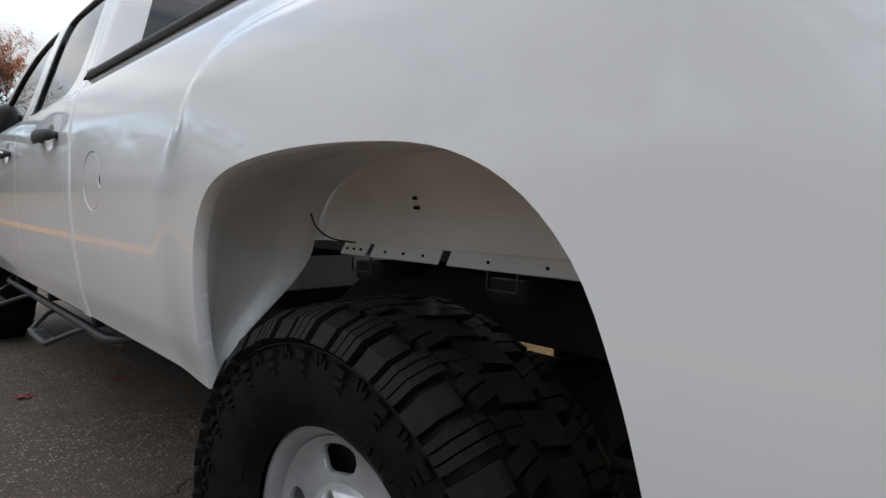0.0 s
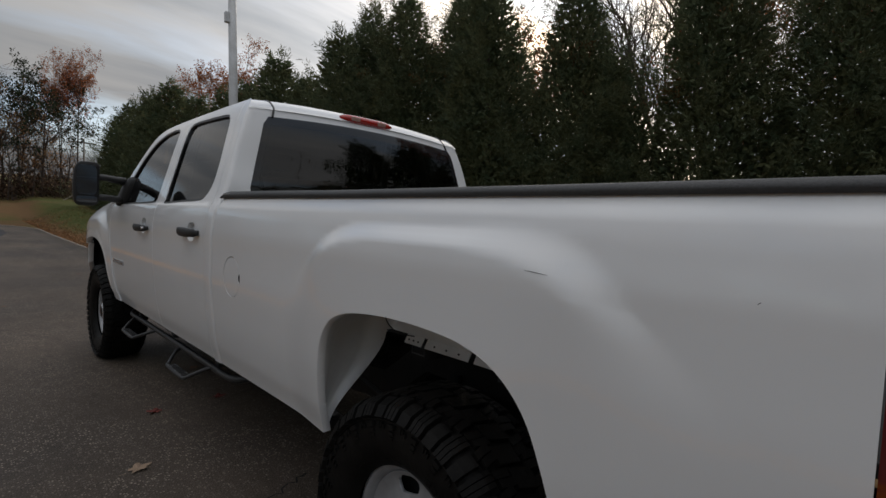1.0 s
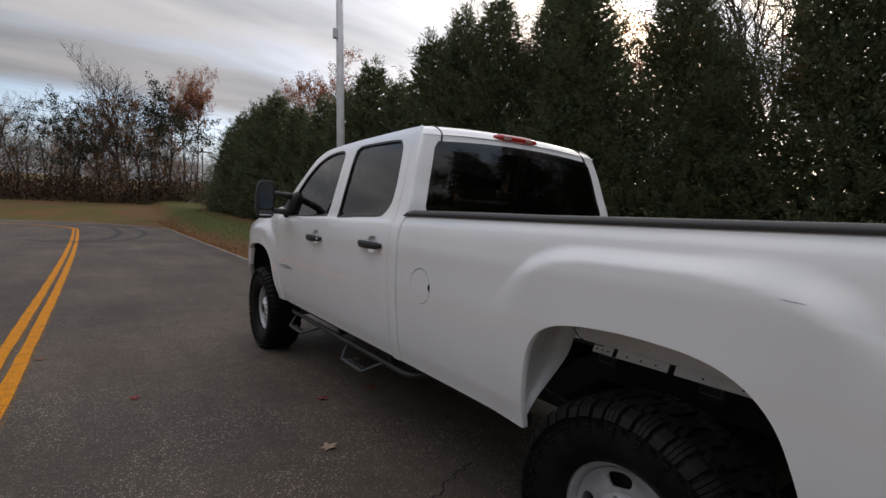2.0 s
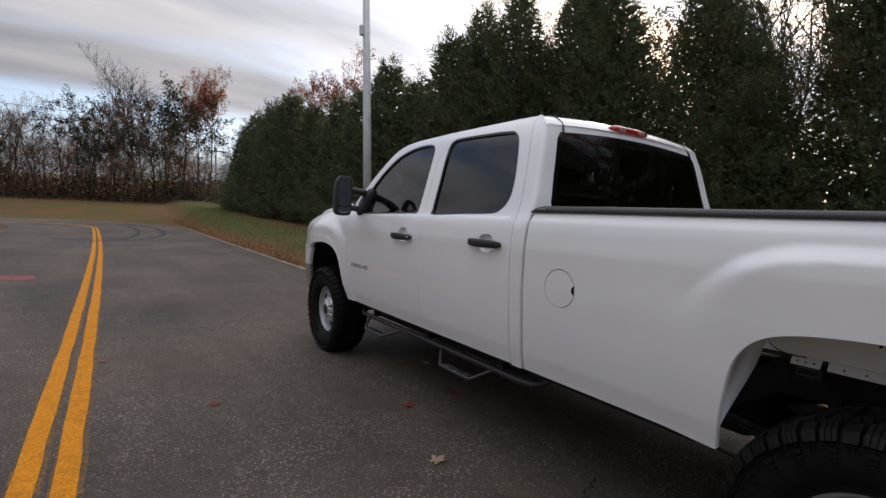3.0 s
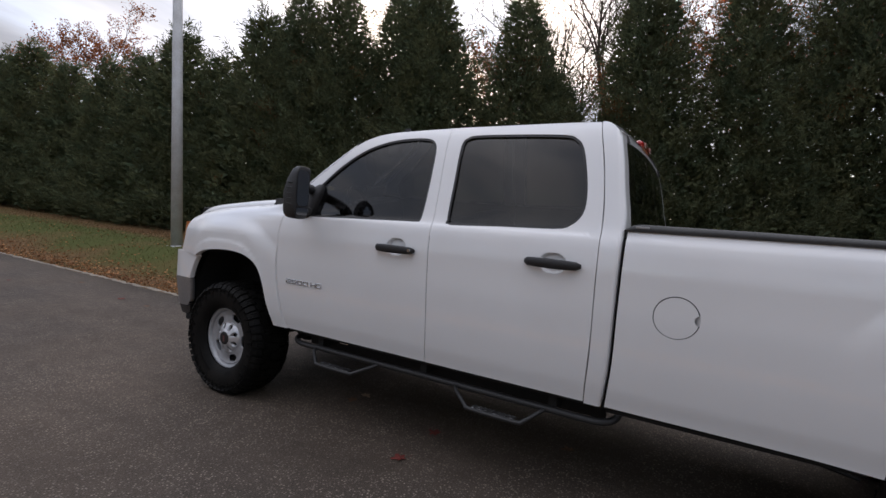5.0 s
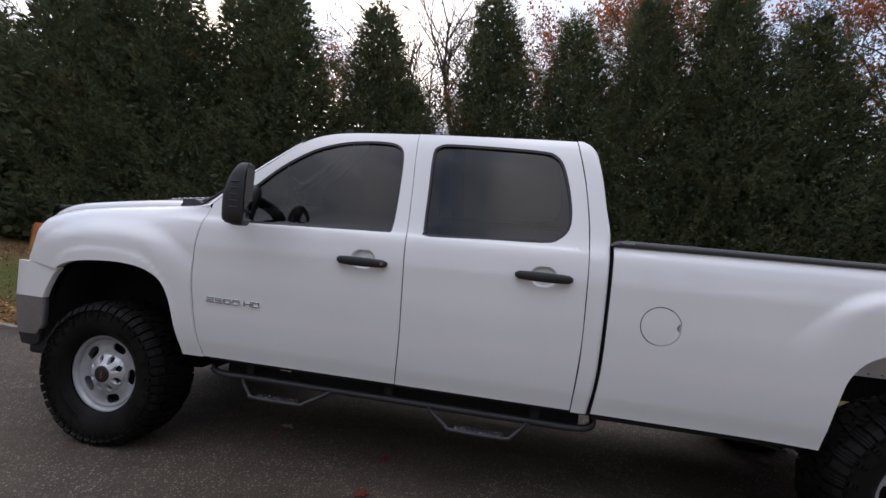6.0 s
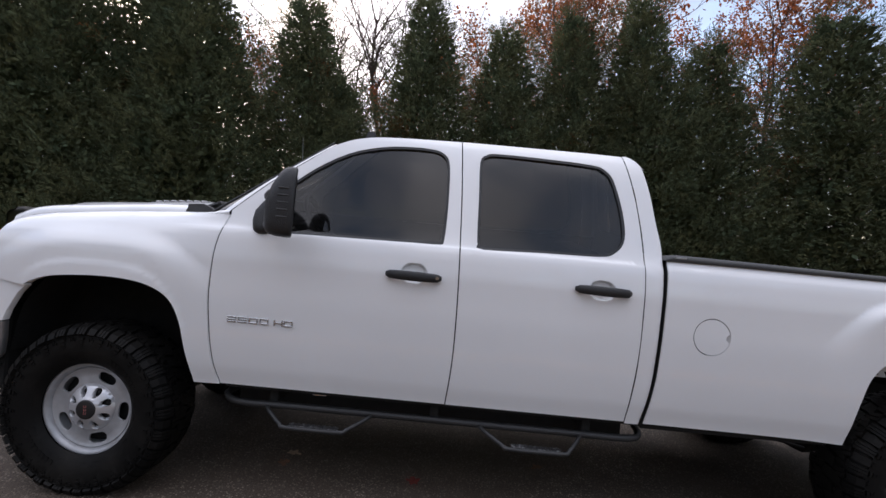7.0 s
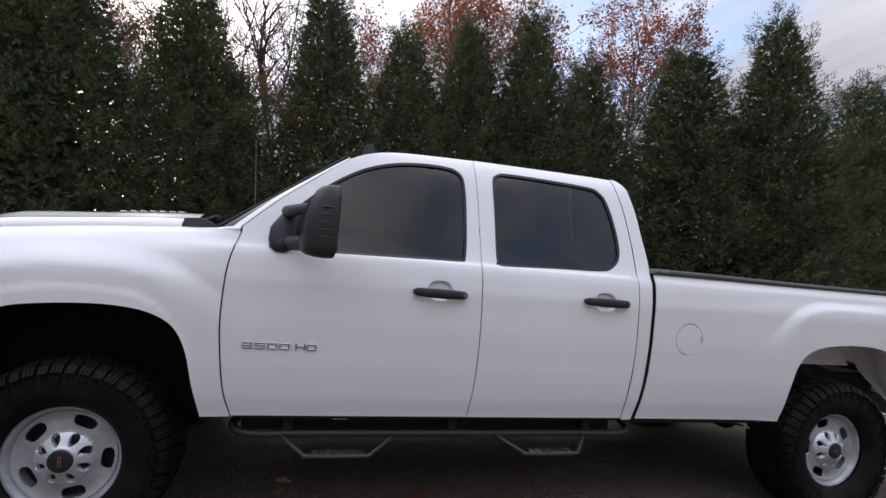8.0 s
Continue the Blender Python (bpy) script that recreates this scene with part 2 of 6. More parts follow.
M_CLEARLENS = mat("clear_lens", (0.46, 0.26, 0.22), rough=0.15, coat=1.0, grain=0.3, scale=140)
M_AMBER = mat("amber_lens", (0.58, 0.20, 0.07), rough=0.12, coat=1.0, grain=0.2, scale=90)
M_LOGO = mat("logo_red", (0.30, 0.10, 0.09), rough=0.35)
M_CAP = mat("satin_silver", (0.72, 0.72, 0.74), rough=0.34, metal=0.6, grain=0.05, scale=60)
M_GAP = mat("gap_seal", (0.01, 0.01, 0.01), rough=0.9)
M_DASH = mat("cabin_plastic", (0.03, 0.03, 0.032), rough=0.7)
M_GLASS = glass("tinted_glass", (0.030, 0.030, 0.032), ior=1.54)
M_DARKGLASS = glass("dark_tinted_glass", (0.010, 0.010, 0.011), ior=1.68)
M_CLEAR = glass("windscreen_glass", (0.62, 0.68, 0.66))
M_MIRROR = mat("mirror_glass", (0.75, 0.76, 0.78), rough=0.02, metal=1.0)
M_POLE = mat("galvanised_steel", (0.60, 0.61, 0.62), rough=0.5, metal=0.25, grain=0.10, scale=30, color2=(0.50, 0.50, 0.50), scale2=3)
M_CONCRETE = mat("concrete", (0.25, 0.22, 0.19), rough=0.9, grain=0.25, scale=25, bump=0.5)
M_BARK = mat("bark", (0.085, 0.065, 0.050), rough=0.95, grain=0.4, scale=18, bump=1.0)
M_PALEBARK = mat("pale_bark", (0.15, 0.12, 0.10), rough=0.95, grain=0.4, scale=14, bump=1.0)
M_DARKBARK = mat("dark_bark", (0.085, 0.064, 0.052), rough=0.95, grain=0.4, scale=14, bump=1.0)
M_BROWNLEAF = leafy(mat("brown_leaves", (0.17, 0.085, 0.042), rough=0.8, color2=(0.11, 0.065, 0.038), scale2=0.5, random_tone=0.4, spec=0.2), 0.4)
M_CONIFER = leafy(mat("cypress_foliage", (0.078, 0.106, 0.060), rough=0.75, color2=(0.122, 0.126, 0.060), scale2=1.1, random_tone=0.30, spec=0.2), 0.38)
M_BROWNSPRAY = leafy(mat("browned_foliage", (0.15, 0.075, 0.028), rough=0.85, random_tone=0.4, spec=0.2))
M_RUSSET = leafy(mat("russet_leaves", (0.33, 0.095, 0.040), rough=0.8, color2=(0.27, 0.11, 0.045), scale2=0.4, random_tone=0.4, spec=0.2), 0.5)
M_TAN = leafy(mat("tan_leaves", (0.30, 0.15, 0.06), rough=0.8, color2=(0.20, 0.12, 0.055), scale2=0.5, random_tone=0.45, spec=0.2), 0.5)
M_PINE = leafy(mat("pine_needles", (0.036, 0.050, 0.026), rough=0.8, random_tone=0.5, spec=0.2), 0.25)
M_LEAF = mat("fallen_leaf", (0.17, 0.088, 0.05), rough=0.8, grain=0.2, scale=60)
M_LEAFRED = mat("fallen_leaf_red", (0.17, 0.028, 0.020), rough=0.7, grain=0.2, scale=60)
M_LEAFPALE = mat("fallen_leaf_pale", (0.34, 0.235, 0.16), rough=0.8, grain=0.2, scale=60)


# ---- helpers for meshes ----
def smooth_line(pts, n=4, closed=False):
    """A Catmull-Rom curve through the points."""
    P = [np.array(p, float) for p in pts]
    k, out = len(P), []
    for i in range(k if closed else k - 1):
        if closed:
            a, b, c, d = P[i - 1], P[i], P[(i + 1) % k], P[(i + 2) % k]
        else:
            a, b, c, d = P[max(i - 1, 0)], P[i], P[i + 1], P[min(i + 2, k - 1)]
        for j in range(n):
            t = j / n
            out.append(tuple(0.5 * (2 * b + (c - a) * t + (2 * a - 5 * b + 4 * c - d) * t * t + (3 * b - a - 3 * c + d) * t ** 3)))
    if not closed:
        out.append(tuple(P[-1]))
    return out


def curve_of(points):
    """A smooth monotone function through (t, value) points."""
    ts, vs = np.array([p[0] for p in points], float), np.array([p[1] for p in points], float)
    d = np.diff(vs) / np.diff(ts)
    m = np.zeros(len(ts))
    m[0], m[-1] = d[0], d[-1]
    for i in range(1, len(ts) - 1):
        m[i] = 0 if d[i - 1] * d[i] <= 0 else 2 * d[i - 1] * d[i] / (d[i - 1] + d[i])

    def f(t):
        t = min(max(t, ts[0]), ts[-1])
        i = min(int(np.searchsorted(ts, t, "right")) - 1, len(ts) - 2)
        h = ts[i + 1] - ts[i]
        s = (t - ts[i]) / h
        return float((2 * s ** 3 - 3 * s * s + 1) * vs[i] + (s ** 3 - 2 * s * s + s) * h * m[i] + (3 * s * s - 2 * s ** 3) * vs[i + 1] + (s ** 3 - s * s) * h * m[i + 1])
    return f


def sstep(a, b, t):
    t = min(max((t - a) / (b - a), 0.0), 1.0)
    return t * t * (3 - 2 * t)


def part(name, bm, material, parent=None, label="", smooth=False):
    me = bpy.data.meshes.new(name)
    bm.to_mesh(me)
    bm.free()
    me.materials.append(material)
    if smooth:
        me.shade_smooth()
    ob = new(name, me)
    if parent is not None:
        ob.parent = parent
    return tagged(ob, label) if label else ob


def raw(name, verts, faces, material, parent=None, label="", smooth=False):
    me = bpy.data.meshes.new(name)
    me.from_pydata(verts, [], faces)
    me.materials.append(material)
    if smooth:
        me.shade_smooth()
    ob = new(name, me)
    if parent is not None:
        ob.parent = parent
    return tagged(ob, label) if label else ob


def empty(name, m=None):
    ob = new(name)
    if m is not None:
        ob.matrix_world = m
    return ob


def box(bm, lo, hi, bevel=0.0, segs=2):
    vs = [bm.verts.new((x, y, z)) for x in (lo[0], hi[0]) for y in (lo[1], hi[1]) for z in (lo[2], hi[2])]
    fs = [bm.faces.new([vs[i] for i in q]) for q in ((0, 1, 3, 2), (4, 6, 7, 5), (0, 4, 5, 1), (2, 3, 7, 6), (0, 2, 6, 4), (1, 5, 7, 3))]
    if bevel:
        es = list({e for f in fs for e in f.edges})
        bmesh.ops.bevel(bm, geom=es, offset=bevel, segments=segs, affect="EDGES", profile=0.5)
    return vs


def tube(bm, pts, radius, sides=10, caps=True):
    """A round bar along a line of points; radius may be a list."""
    P = [Vector(p) for p in pts]
    R = radius if isinstance(radius, (list, tuple)) else [radius] * len(P)
    rings, up = [], None
    for i, p in enumerate(P):
        a = (P[min(i + 1, len(P) - 1)] - P[max(i - 1, 0)]).normalized()
        if up is None:
            up = a.orthogonal().normalized()
        up = (up - a * up.dot(a)).normalized()
        side = a.cross(up)
        rings.append([bm.verts.new(p + R[i] * (math.cos(t) * up + math.sin(t) * side)) for t in (2 * math.pi * k / sides for k in range(sides))])
    for a, b in zip(rings, rings[1:]):
        for k in range(sides):
            bm.faces.new((a[k], a[(k + 1) % sides], b[(k + 1) % sides], b[k]))
    if caps:
        bm.faces.new(rings[0][::-1]); bm.faces.new(rings[-1])
    return rings


def lathe(bm, profile, sides=48, axis="x", closed=False):
    """Turns (along, radius) points round the x axis."""
    rings = []
    for a, r in profile:
        rings.append([bm.verts.new((a, r * math.cos(t), r * math.sin(t))) for t in (2 * math.pi * k / sides for k in range(sides))])
    for a, b in zip(rings, rings[1:]):
        for k in range(sides):
            bm.faces.new((a[k], a[(k + 1) % sides], b[(k + 1) % sides], b[k]))
    return rings


def offset_loop(pts, d):
    """A closed (y, z) loop moved inwards by d."""
    P = [np.array(p, float) for p in pts]
    area = sum(P[i - 1][0] * P[i][1] - P[i][0] * P[i - 1][1] for i in range(len(P)))
    sgn = 1 if area > 0 else -1
    out = []
    for i in range(len(P)):
        a, b, c = P[i - 1], P[i], P[(i + 1) % len(P)]
        u, v = (b - a) / (np.linalg.norm(b - a) + 1e-9), (c - b) / (np.linalg.norm(c - b) + 1e-9)
        n = np.array([-(u + v)[1], (u + v)[0]])
        n /= np.linalg.norm(n) + 1e-9
        out.append(tuple(b + sgn * d * n))
    return out


def panel(name, outline, holes, xf, side, material, parent, step=0.05, depth=0.02, label="", fine=()):
    """A pressed sheet over the (y, z) outline, its width given by xf, with holes and edges turned in. side: -1 left, 1 right."""
    loops = [[Vector((p[0], p[1], 0)) for p in loop] for loop in (outline, *holes)]
    flatv = [v for loop in loops for v in loop]
    bm = bmesh.new()
    vs = [bm.verts.new(v) for v in flatv]
    from_tess = triangles_of(loops)
    for t in from_tess:
        try:
            bm.faces.new([vs[i] for i in t])
        except ValueError:
            pass
    ys, zs = [v.x for v in flatv], [v.y for v in flatv]
    for axis, lo, hi in ((0, min(ys), max(ys)), (1, min(zs), max(zs))):
        k = max(1, int((hi - lo) / step))
        for i in range(1, k):
            c = lo + (hi - lo) * i / k
            co, no = ((c, 0, 0), (1, 0, 0)) if axis == 0 else ((0, c, 0), (0, 1, 0))
            bmesh.ops.bisect_plane(bm, geom=bm.verts[:] + bm.edges[:] + bm.faces[:], plane_co=co, plane_no=no, dist=1e-5)
    # closer cuts where a dish is pressed into the sheet
    for y0, y1, z0, z1, gap in fine:
        for axis, lo, hi in ((0, y0, y1), (1, z0, z1)):
            for c in np.arange(lo, hi + gap / 2, gap):
                fs = [f for f in bm.faces if y0 - 0.03 < f.calc_center_median().x < y1 + 0.03 and z0 - 0.03 < f.calc_center_median().y < z1 + 0.03]
                geom = list({v for f in fs for v in f.verts}) + list({ed for f in fs for ed in f.edges}) + fs
                co, no = ((c, 0, 0), (1, 0, 0)) if axis == 0 else ((0, c, 0), (0, 1, 0))
                bmesh.ops.bisect_plane(bm, geom=geom, plane_co=co, plane_no=no, dist=1e-5)
    bm.verts.index_update()
    verts, normals = [], []
    e = 0.004 if not fine else 0.002
    for v in bm.verts:
        y, z = v.co.x, v.co.y
        verts.append((side * xf(y, z), y, z))
        gy, gz = (xf(y + e, z) - xf(y - e, z)) / (2 * e), (xf(y, z + e) - xf(y, z - e)) / (2 * e)
        normals.append(Vector((side, -gy, -gz)).normalized())
    faces = []
    for f in bm.faces:
        idx = [v.index for v in f.verts]
        n = f.normal if f.normal.length else Vector((0, 0, 1))
        a, b, c = (Vector(verts[i]) for i in idx[:3])
        f.normal_update()
        # the plane (y, z) seen from +x has the normal +x
        if (f.normal.z > 0) != (side > 0):
            idx.reverse()
        faces.append(idx)
    for ed in bm.edges:
        if len(ed.link_faces) == 1:
            i, j = (v.index for v in ed.verts)
            a, b = Vector(verts[i]), Vector(verts[j])
            mid = ed.link_faces[0].calc_center_median()
            k = len(verts)
            out3 = Vector((0, (a + b).y / 2 - mid.x, (a + b).z / 2 - mid.y))
            along = (b - a).normalized()
            nrm = (out3 - along * out3.dot(along))
            nrm = nrm.normalized() if nrm.length > 1e-6 else Vector((side, 0, 0))
            inn = Vector((-side * depth, 0, 0))
            verts += [tuple(a), tuple(b), tuple(b + inn), tuple(a + inn)]
            half = (nrm + normals[i]).normalized()
            normals += [half, half, nrm, nrm]
            q = [k, k + 1, k + 2, k + 3]
            if (b - a).cross(inn).dot(nrm) < 0:
                q.reverse()
            faces.append(q)
    bm.free()
    ob = raw(name, verts, faces, material, parent, label, smooth=True)
    ob.data.normals_split_custom_set_from_vertices(normals)
    return ob


def triangles_of(loops):
    from mathutils.geometry import tessellate_polygon
    return tessellate_polygon(loops)


# ---- ground and road ----
LANE = -3.04  # the double line
BEND_Y, BEND_R = 31.0, 7.5


def rise(x, y):
    """Height of the land over the road's plane."""
    verge = 0.0009 * max(0.0, y - 12) ** 2 if y < 75 else 0.0009 * 63 ** 2 + 0.05 * (y - 75)
    verge += 0.42 * sstep(1.1, 3.0, x) * (1 - 0.55 * sstep(4.5, 9.0, x))
    road = 0.0004 * max(0.0, min(y, 60) - 20) ** 2
    w = max(sstep(1.1, 4.0, x), sstep(43.0, 50.0, y))
    return road + (verge - road) * w


def on_road(s, off):
    """A place on the road, s metres along it, off metres to the right of the double line."""
    if s < BEND_Y:
        x, y = LANE + off, s
    else:
        a = (s - BEND_Y) / BEND_R
        cx = LANE - BEND_R
        if a < math.pi / 2:
            x, y = cx + (BEND_R + off) * math.cos(a), BEND_Y + (BEND_R + off) * math.sin(a)
        else:
            x, y = cx - (s - BEND_Y - BEND_R * math.pi / 2), BEND_Y + BEND_R + off
    return x, y


def strip(name, s0, s1, offs, lift, material, step=0.5, edge=0.0, wobble=0.0, parent=None, drift=0.0):
    """A sheet along the road between the offsets given."""
    n = max(2, int((s1 - s0) / step))
    verts, faces = [], []
    rng = random.Random(name)
    for i in range(n + 1):
        s = s0 + (s1 - s0) * i / n
        row = [o - drift * max(0.0, min(s, 32.0) - 1.0) ** 2 for o in offs]
        row[0] += rng.uniform(-wobble, wobble)
        row[-1] += rng.uniform(-wobble, wobble)
        for j, o in enumerate(row):
            x, y = on_road(s, o)
            verts.append((x, y, rise(x, y) + lift))
        if edge:
            for o in (row[-1] + 0.02, row[0] - 0.02):
                x, y = on_road(s, o)
                verts.append((x, y, rise(x, y) + lift - edge))
    k = len(offs) + (2 if edge else 0)
    m = len(offs)
    for i in range(n):
        for j in range(m - 1):
            a = i * k + j
            faces.append((a, a + 1, a + k + 1, a + k))
        if edge:
            a = i * k
            faces.append((a + m - 1, a + m, a + k + m, a + k + m - 1))
            faces.append((a + m + 1, a, a + k, a + k + m + 1))
    ob = raw(name, verts, faces, material, parent, smooth=True)
    if parent is None:
        ob.matrix_world = RAMP
    return ob


def build_ground():
    xs = sorted({*np.arange(-30, 30.1, 1.0), *np.arange(-400, 401, 25.0), *np.arange(0.5, 4.6, 0.25)})
    ys = sorted({*np.arange(-40, 80.1, 1.0), *np.arange(-400, 501, 25.0)})
    verts, faces = [], []
    for y in ys:
        for x in xs:
            bumpy = 0.03 * noise.noise((x * 0.7, y * 0.7, 0)) * sstep(1.6, 3.5, x)
            verts.append((x, y, rise(x, y) - 0.035 + bumpy))
    n = len(xs)
    for j in range(len(ys) - 1):
        for i in range(n - 1):
            a = j * n + i
            faces.append((a, a + 1, a + n + 1, a + n))
    ob = raw("ground", verts, faces, M_GRASS, smooth=True)
    ob.matrix_world = RAMP
    tagged(ob, "grassy verge with patches of dry brown leaf litter", "ground", kind="structure")


build_ground()
road = tagged(strip("road", -80, 110, [-4.2, -3.4, -2.4, -1.4, -0.5, 0.5, 1.4, 2.4, 3.4, 4.1], 0.0, M_ASPHALT, edge=0.06, wobble=0.03),
              "worn grey asphalt road curving away to the left", "road", kind="structure")
for o in (-0.086, 0.086):
    tagged(strip("worn_paint", -60, 80, [o - 0.060, o, o + 0.085], 0.0025, M_FADED, step=0.25, wobble=0.006, drift=0.00066),
           "worn pale yellow paint edge beside the centre line", "road line", group="double yellow centre line", kind="structure")
    tagged(strip("road_line", -60, 80, [o - 0.051, o, o + 0.055], 0.005, M_YELLOW, step=0.25, wobble=0.006, drift=0.00066),
           "solid yellow centre line painted on the asphalt", "road line", group="double yellow centre line", kind="structure")
tagged(strip("gravel_edge", -60, 60, [4.09, 4.12, 4.15, 4.19], 0.005, M_EDGE, step=0.09, wobble=0.035), "pale broken gravel edge along the asphalt", "road edge", kind="structure")


def flat_patch(name, pts, material, lift, label, category):
    vs = [(x, y, rise(x, y) + lift) for x, y in pts]
    ob = raw(name, vs, [tuple(range(len(vs)))], material)
    ob.matrix_world = RAMP
    return tagged(ob, label, category, kind="structure")


def line_patch(name, pts, width, material, lift, label, category):
    """A thin band along a line of (x, y) points."""
    verts, faces = [], []
    rng = random.Random(len(pts))
    for i, p in enumerate(pts):
        a, b = Vector(pts[max(i - 1, 0)]), Vector(pts[min(i + 1, len(pts) - 1)])
        d = (b - a).normalized()
        w = width * rng.uniform(0.5, 1.2) / 2
        for s in (-1, 1):
            x, y = p[0] - s * d.y * w, p[1] + s * d.x * w
            verts.append((x, y, rise(x, y) + lift))
        if i:
            k = 2 * i
            faces.append((k - 2, k - 1, k + 1, k))
    ob = raw(name, verts, faces, material)
    ob.matrix_world = RAMP
    return tagged(ob, label, category, kind="structure")


flat_patch("painted_mark", [(-4.75, 9.75), (-4.05, 9.35), (-3.92, 9.55), (-4.0, 10.05), (-4.7, 10.2)], M_RED_MARK, 0.004, "faded red paint mark on the asphalt", "road marking")
rng = random.Random(4)
crack = [(-1.05 + 0.02 * i * 1.6 + rng.uniform(-0.02, 0.02), -0.42 + 0.016 * i + rng.uniform(-0.025, 0.025)) for i in range(16)]
line_patch("road_crack", crack, 0.012, M_CRACK, 0.003, "thin dark crack in the asphalt", "crack")
for rx, ry, a0, a1 in ((1.45, 7.6, -2.0, 1.45), (2.6, 8.2, -2.3, 1.3)):
    arc = [(-3.15 + rx * math.cos(a), 28.6 + ry * math.sin(a)) for a in np.linspace(a0, a1, 40)]
    line_patch("skid_mark", arc, 0.26, M_RUBBER_MARK, 0.006, "dark curved tyre skid mark on the asphalt", "skid mark")


# ---- pick-up truck ----
truck = tagged(empty("pickup_truck", RAMP), "white crew cab pickup truck with tinted windows and mud tyres", "pickup truck")

SIDE = curve_of([(0.50, 0.915), (0.60, 0.928), (0.72, 0.960), (0.90, 0.986), (1.10, 0.999), (1.25, 0.999), (1.34, 0.990), (1.395, 0.979), (1.412, 0.972), (1.424, 0.961), (1.44, 0.953),
                 (1.60, 0.905), (1.80, 0.846), (1.91, 0.806), (1.97, 0.775), (2.012, 0.740)])
FENDER = curve_of([(0.50, 0.915), (0.60, 0.928), (0.72, 0.960), (0.90, 0.986), (1.10, 0.999), (1.25, 0.995), (1.36, 0.972), (1.42, 0.938), (1.46, 0.895), (1.483, 0.845)])
FRONT_AXLE, REAR_AXLE, HUB_Z = 2.868, -1.430, 0.423


def flare(y, z):
    """The pressed bulge over each wheel: a tight crease on top that softens and dies away down both sides."""
    out = 0.0
    for c, high, soft, p, tall in ((2.85, 0.031, 0.036, 3.0, 0.84), (-1.485, 0.030, 0.0, 4.4, 0.858)):
        s = ((abs(y - c) / (0.60 if c > 0 else 0.625)) ** p + (max(0.0, z - 0.50) / tall) ** p) ** (1 / p)
        k = sstep(0.15, 0.50, abs(y - c)) * (1 - sstep(0.98, 1.30, z))
        back = sstep(0.0, 0.40, c - y)
        if c < 0:
            k = max(k, 0.12 * sstep(0.05, 0.55, c - y))
        out += high * (1 - (0.30 + 0.15 * back) * k) * (1 - sstep(0.948 - soft - 0.20 * k, 1.022 + soft + (0.20 + 0.06 * back) * k, s))
        if c > 0:
            out += 0.005 * (1 - sstep(0.795, 0.835, s))
    return out


def nose_taper(y):
    return 0.13 * max(0.0, y - 2.95) ** 2


def body_x(y, z):
    return SIDE(z) + flare(y, z)


FENDER_TOP = curve_of([(2.24, 1.481), (2.40, 1.479), (2.55, 1.474), (2.70, 1.464), (2.82, 1.454), (3.0, 1.435), (3.15, 1.419), (3.24, 1.408), (3.33, 1.393), (3.40, 1.372), (3.46, 1.345)])


def fender_x(y, z):
    drop = (1.483 - FENDER_TOP(y)) * sstep(1.16, 1.40, z)
    flush = 1 - sstep(2.24, 2.66, y)
    return FENDER(z + drop) * (1 - flush) + SIDE(z + drop) * flush + flare(y, z) * (1 - sstep(1.34, 1.44, z + drop)) - nose_taper(y)


HANDLES = {"rear_door": 0.319, "front_door": 1.265}


def door_x(y, z):
    cup = 0.0
    for c in HANDLES.values():
        d = (abs(y - c) / 0.066) ** 2.3 + (abs(z - 1.271) / 0.050) ** 2.3
        cup += 0.026 * (1 - sstep(0.62, 1.0, d))
    return SIDE(z) - cup


FENDER_GAP = [(2.21, 0.612), (2.248, 0.74), (2.272, 0.93), (2.282, 1.10), (2.272, 1.32), (2.236, 1.478)]
DOOR_GAP = [(1.05, 0.612), (1.034, 0.84), (1.034, 1.10), (1.045, 1.42), (1.058, 1.70), (1.080, 2.008)]
REAR_GAP = [(0.132, 0.612), (0.111, 0.93), (0.109, 1.16), (0.112, 1.47), (0.142, 1.74), (0.199, 2.004)]
A_PILLAR = [(2.236, 1.508), (2.075, 1.665), (1.91, 1.80), (1.76, 1.918), (1.64, 1.970), (1.50, 1.994), (1.28, 2.004), (1.08, 2.008)]
FRONT_ARCH = [(2.338, 0.612), (2.377, 0.77), (2.410, 0.92), (2.468, 1.032), (2.57, 1.092), (2.71, 1.115), (2.88, 1.114), (3.06, 1.095), (3.16, 1.062), (3.20, 1.035)]
REAR_ARCH = [(-0.965, 0.605), (-0.979, 0.72), (-0.999, 0.85), (-1.028, 0.96), (-1.091, 1.041), (-1.195, 1.085), (-1.36, 1.106), (-1.53, 1.107), (-1.68, 1.092), (-1.78, 1.05),
             (-1.85, 0.975), (-1.893, 0.87), (-1.922, 0.75), (-1.945, 0.605)]
BED_FRONT = [(0.032, 0.612), (0.008, 0.83), (0.001, 1.06), (-0.004, 1.30), (-0.007, 1.457)]
FRONT_WINDOW = [(1.140, 1.455), (1.136, 1.62), (1.146, 1.845), (1.178, 1.912), (1.25, 1.932), (1.38, 1.932), (1.52, 1.914), (1.68, 1.862), (1.84, 1.760), (1.97, 1.642), (2.078, 1.53),
                (2.09, 1.435), (2.05, 1.422), (1.6, 1.428), (1.27, 1.4345), (1.159, 1.437)]
REAR_WINDOW = [(0.925, 1.431), (0.62, 1.442), (0.34, 1.449), (0.268, 1.468), (0.222, 1.52), (0.214, 1.60), (0.232, 1.72), (0.268, 1.85), (0.308, 1.90), (0.37, 1.922), (0.62, 1.934), (0.88, 1.938),
               (0.94, 1.925), (0.965, 1.885), (0.958, 1.69), (0.953, 1.50), (0.947, 1.446)]


def rounded(loop, n=3):
    return smooth_line(loop, n, closed=True)


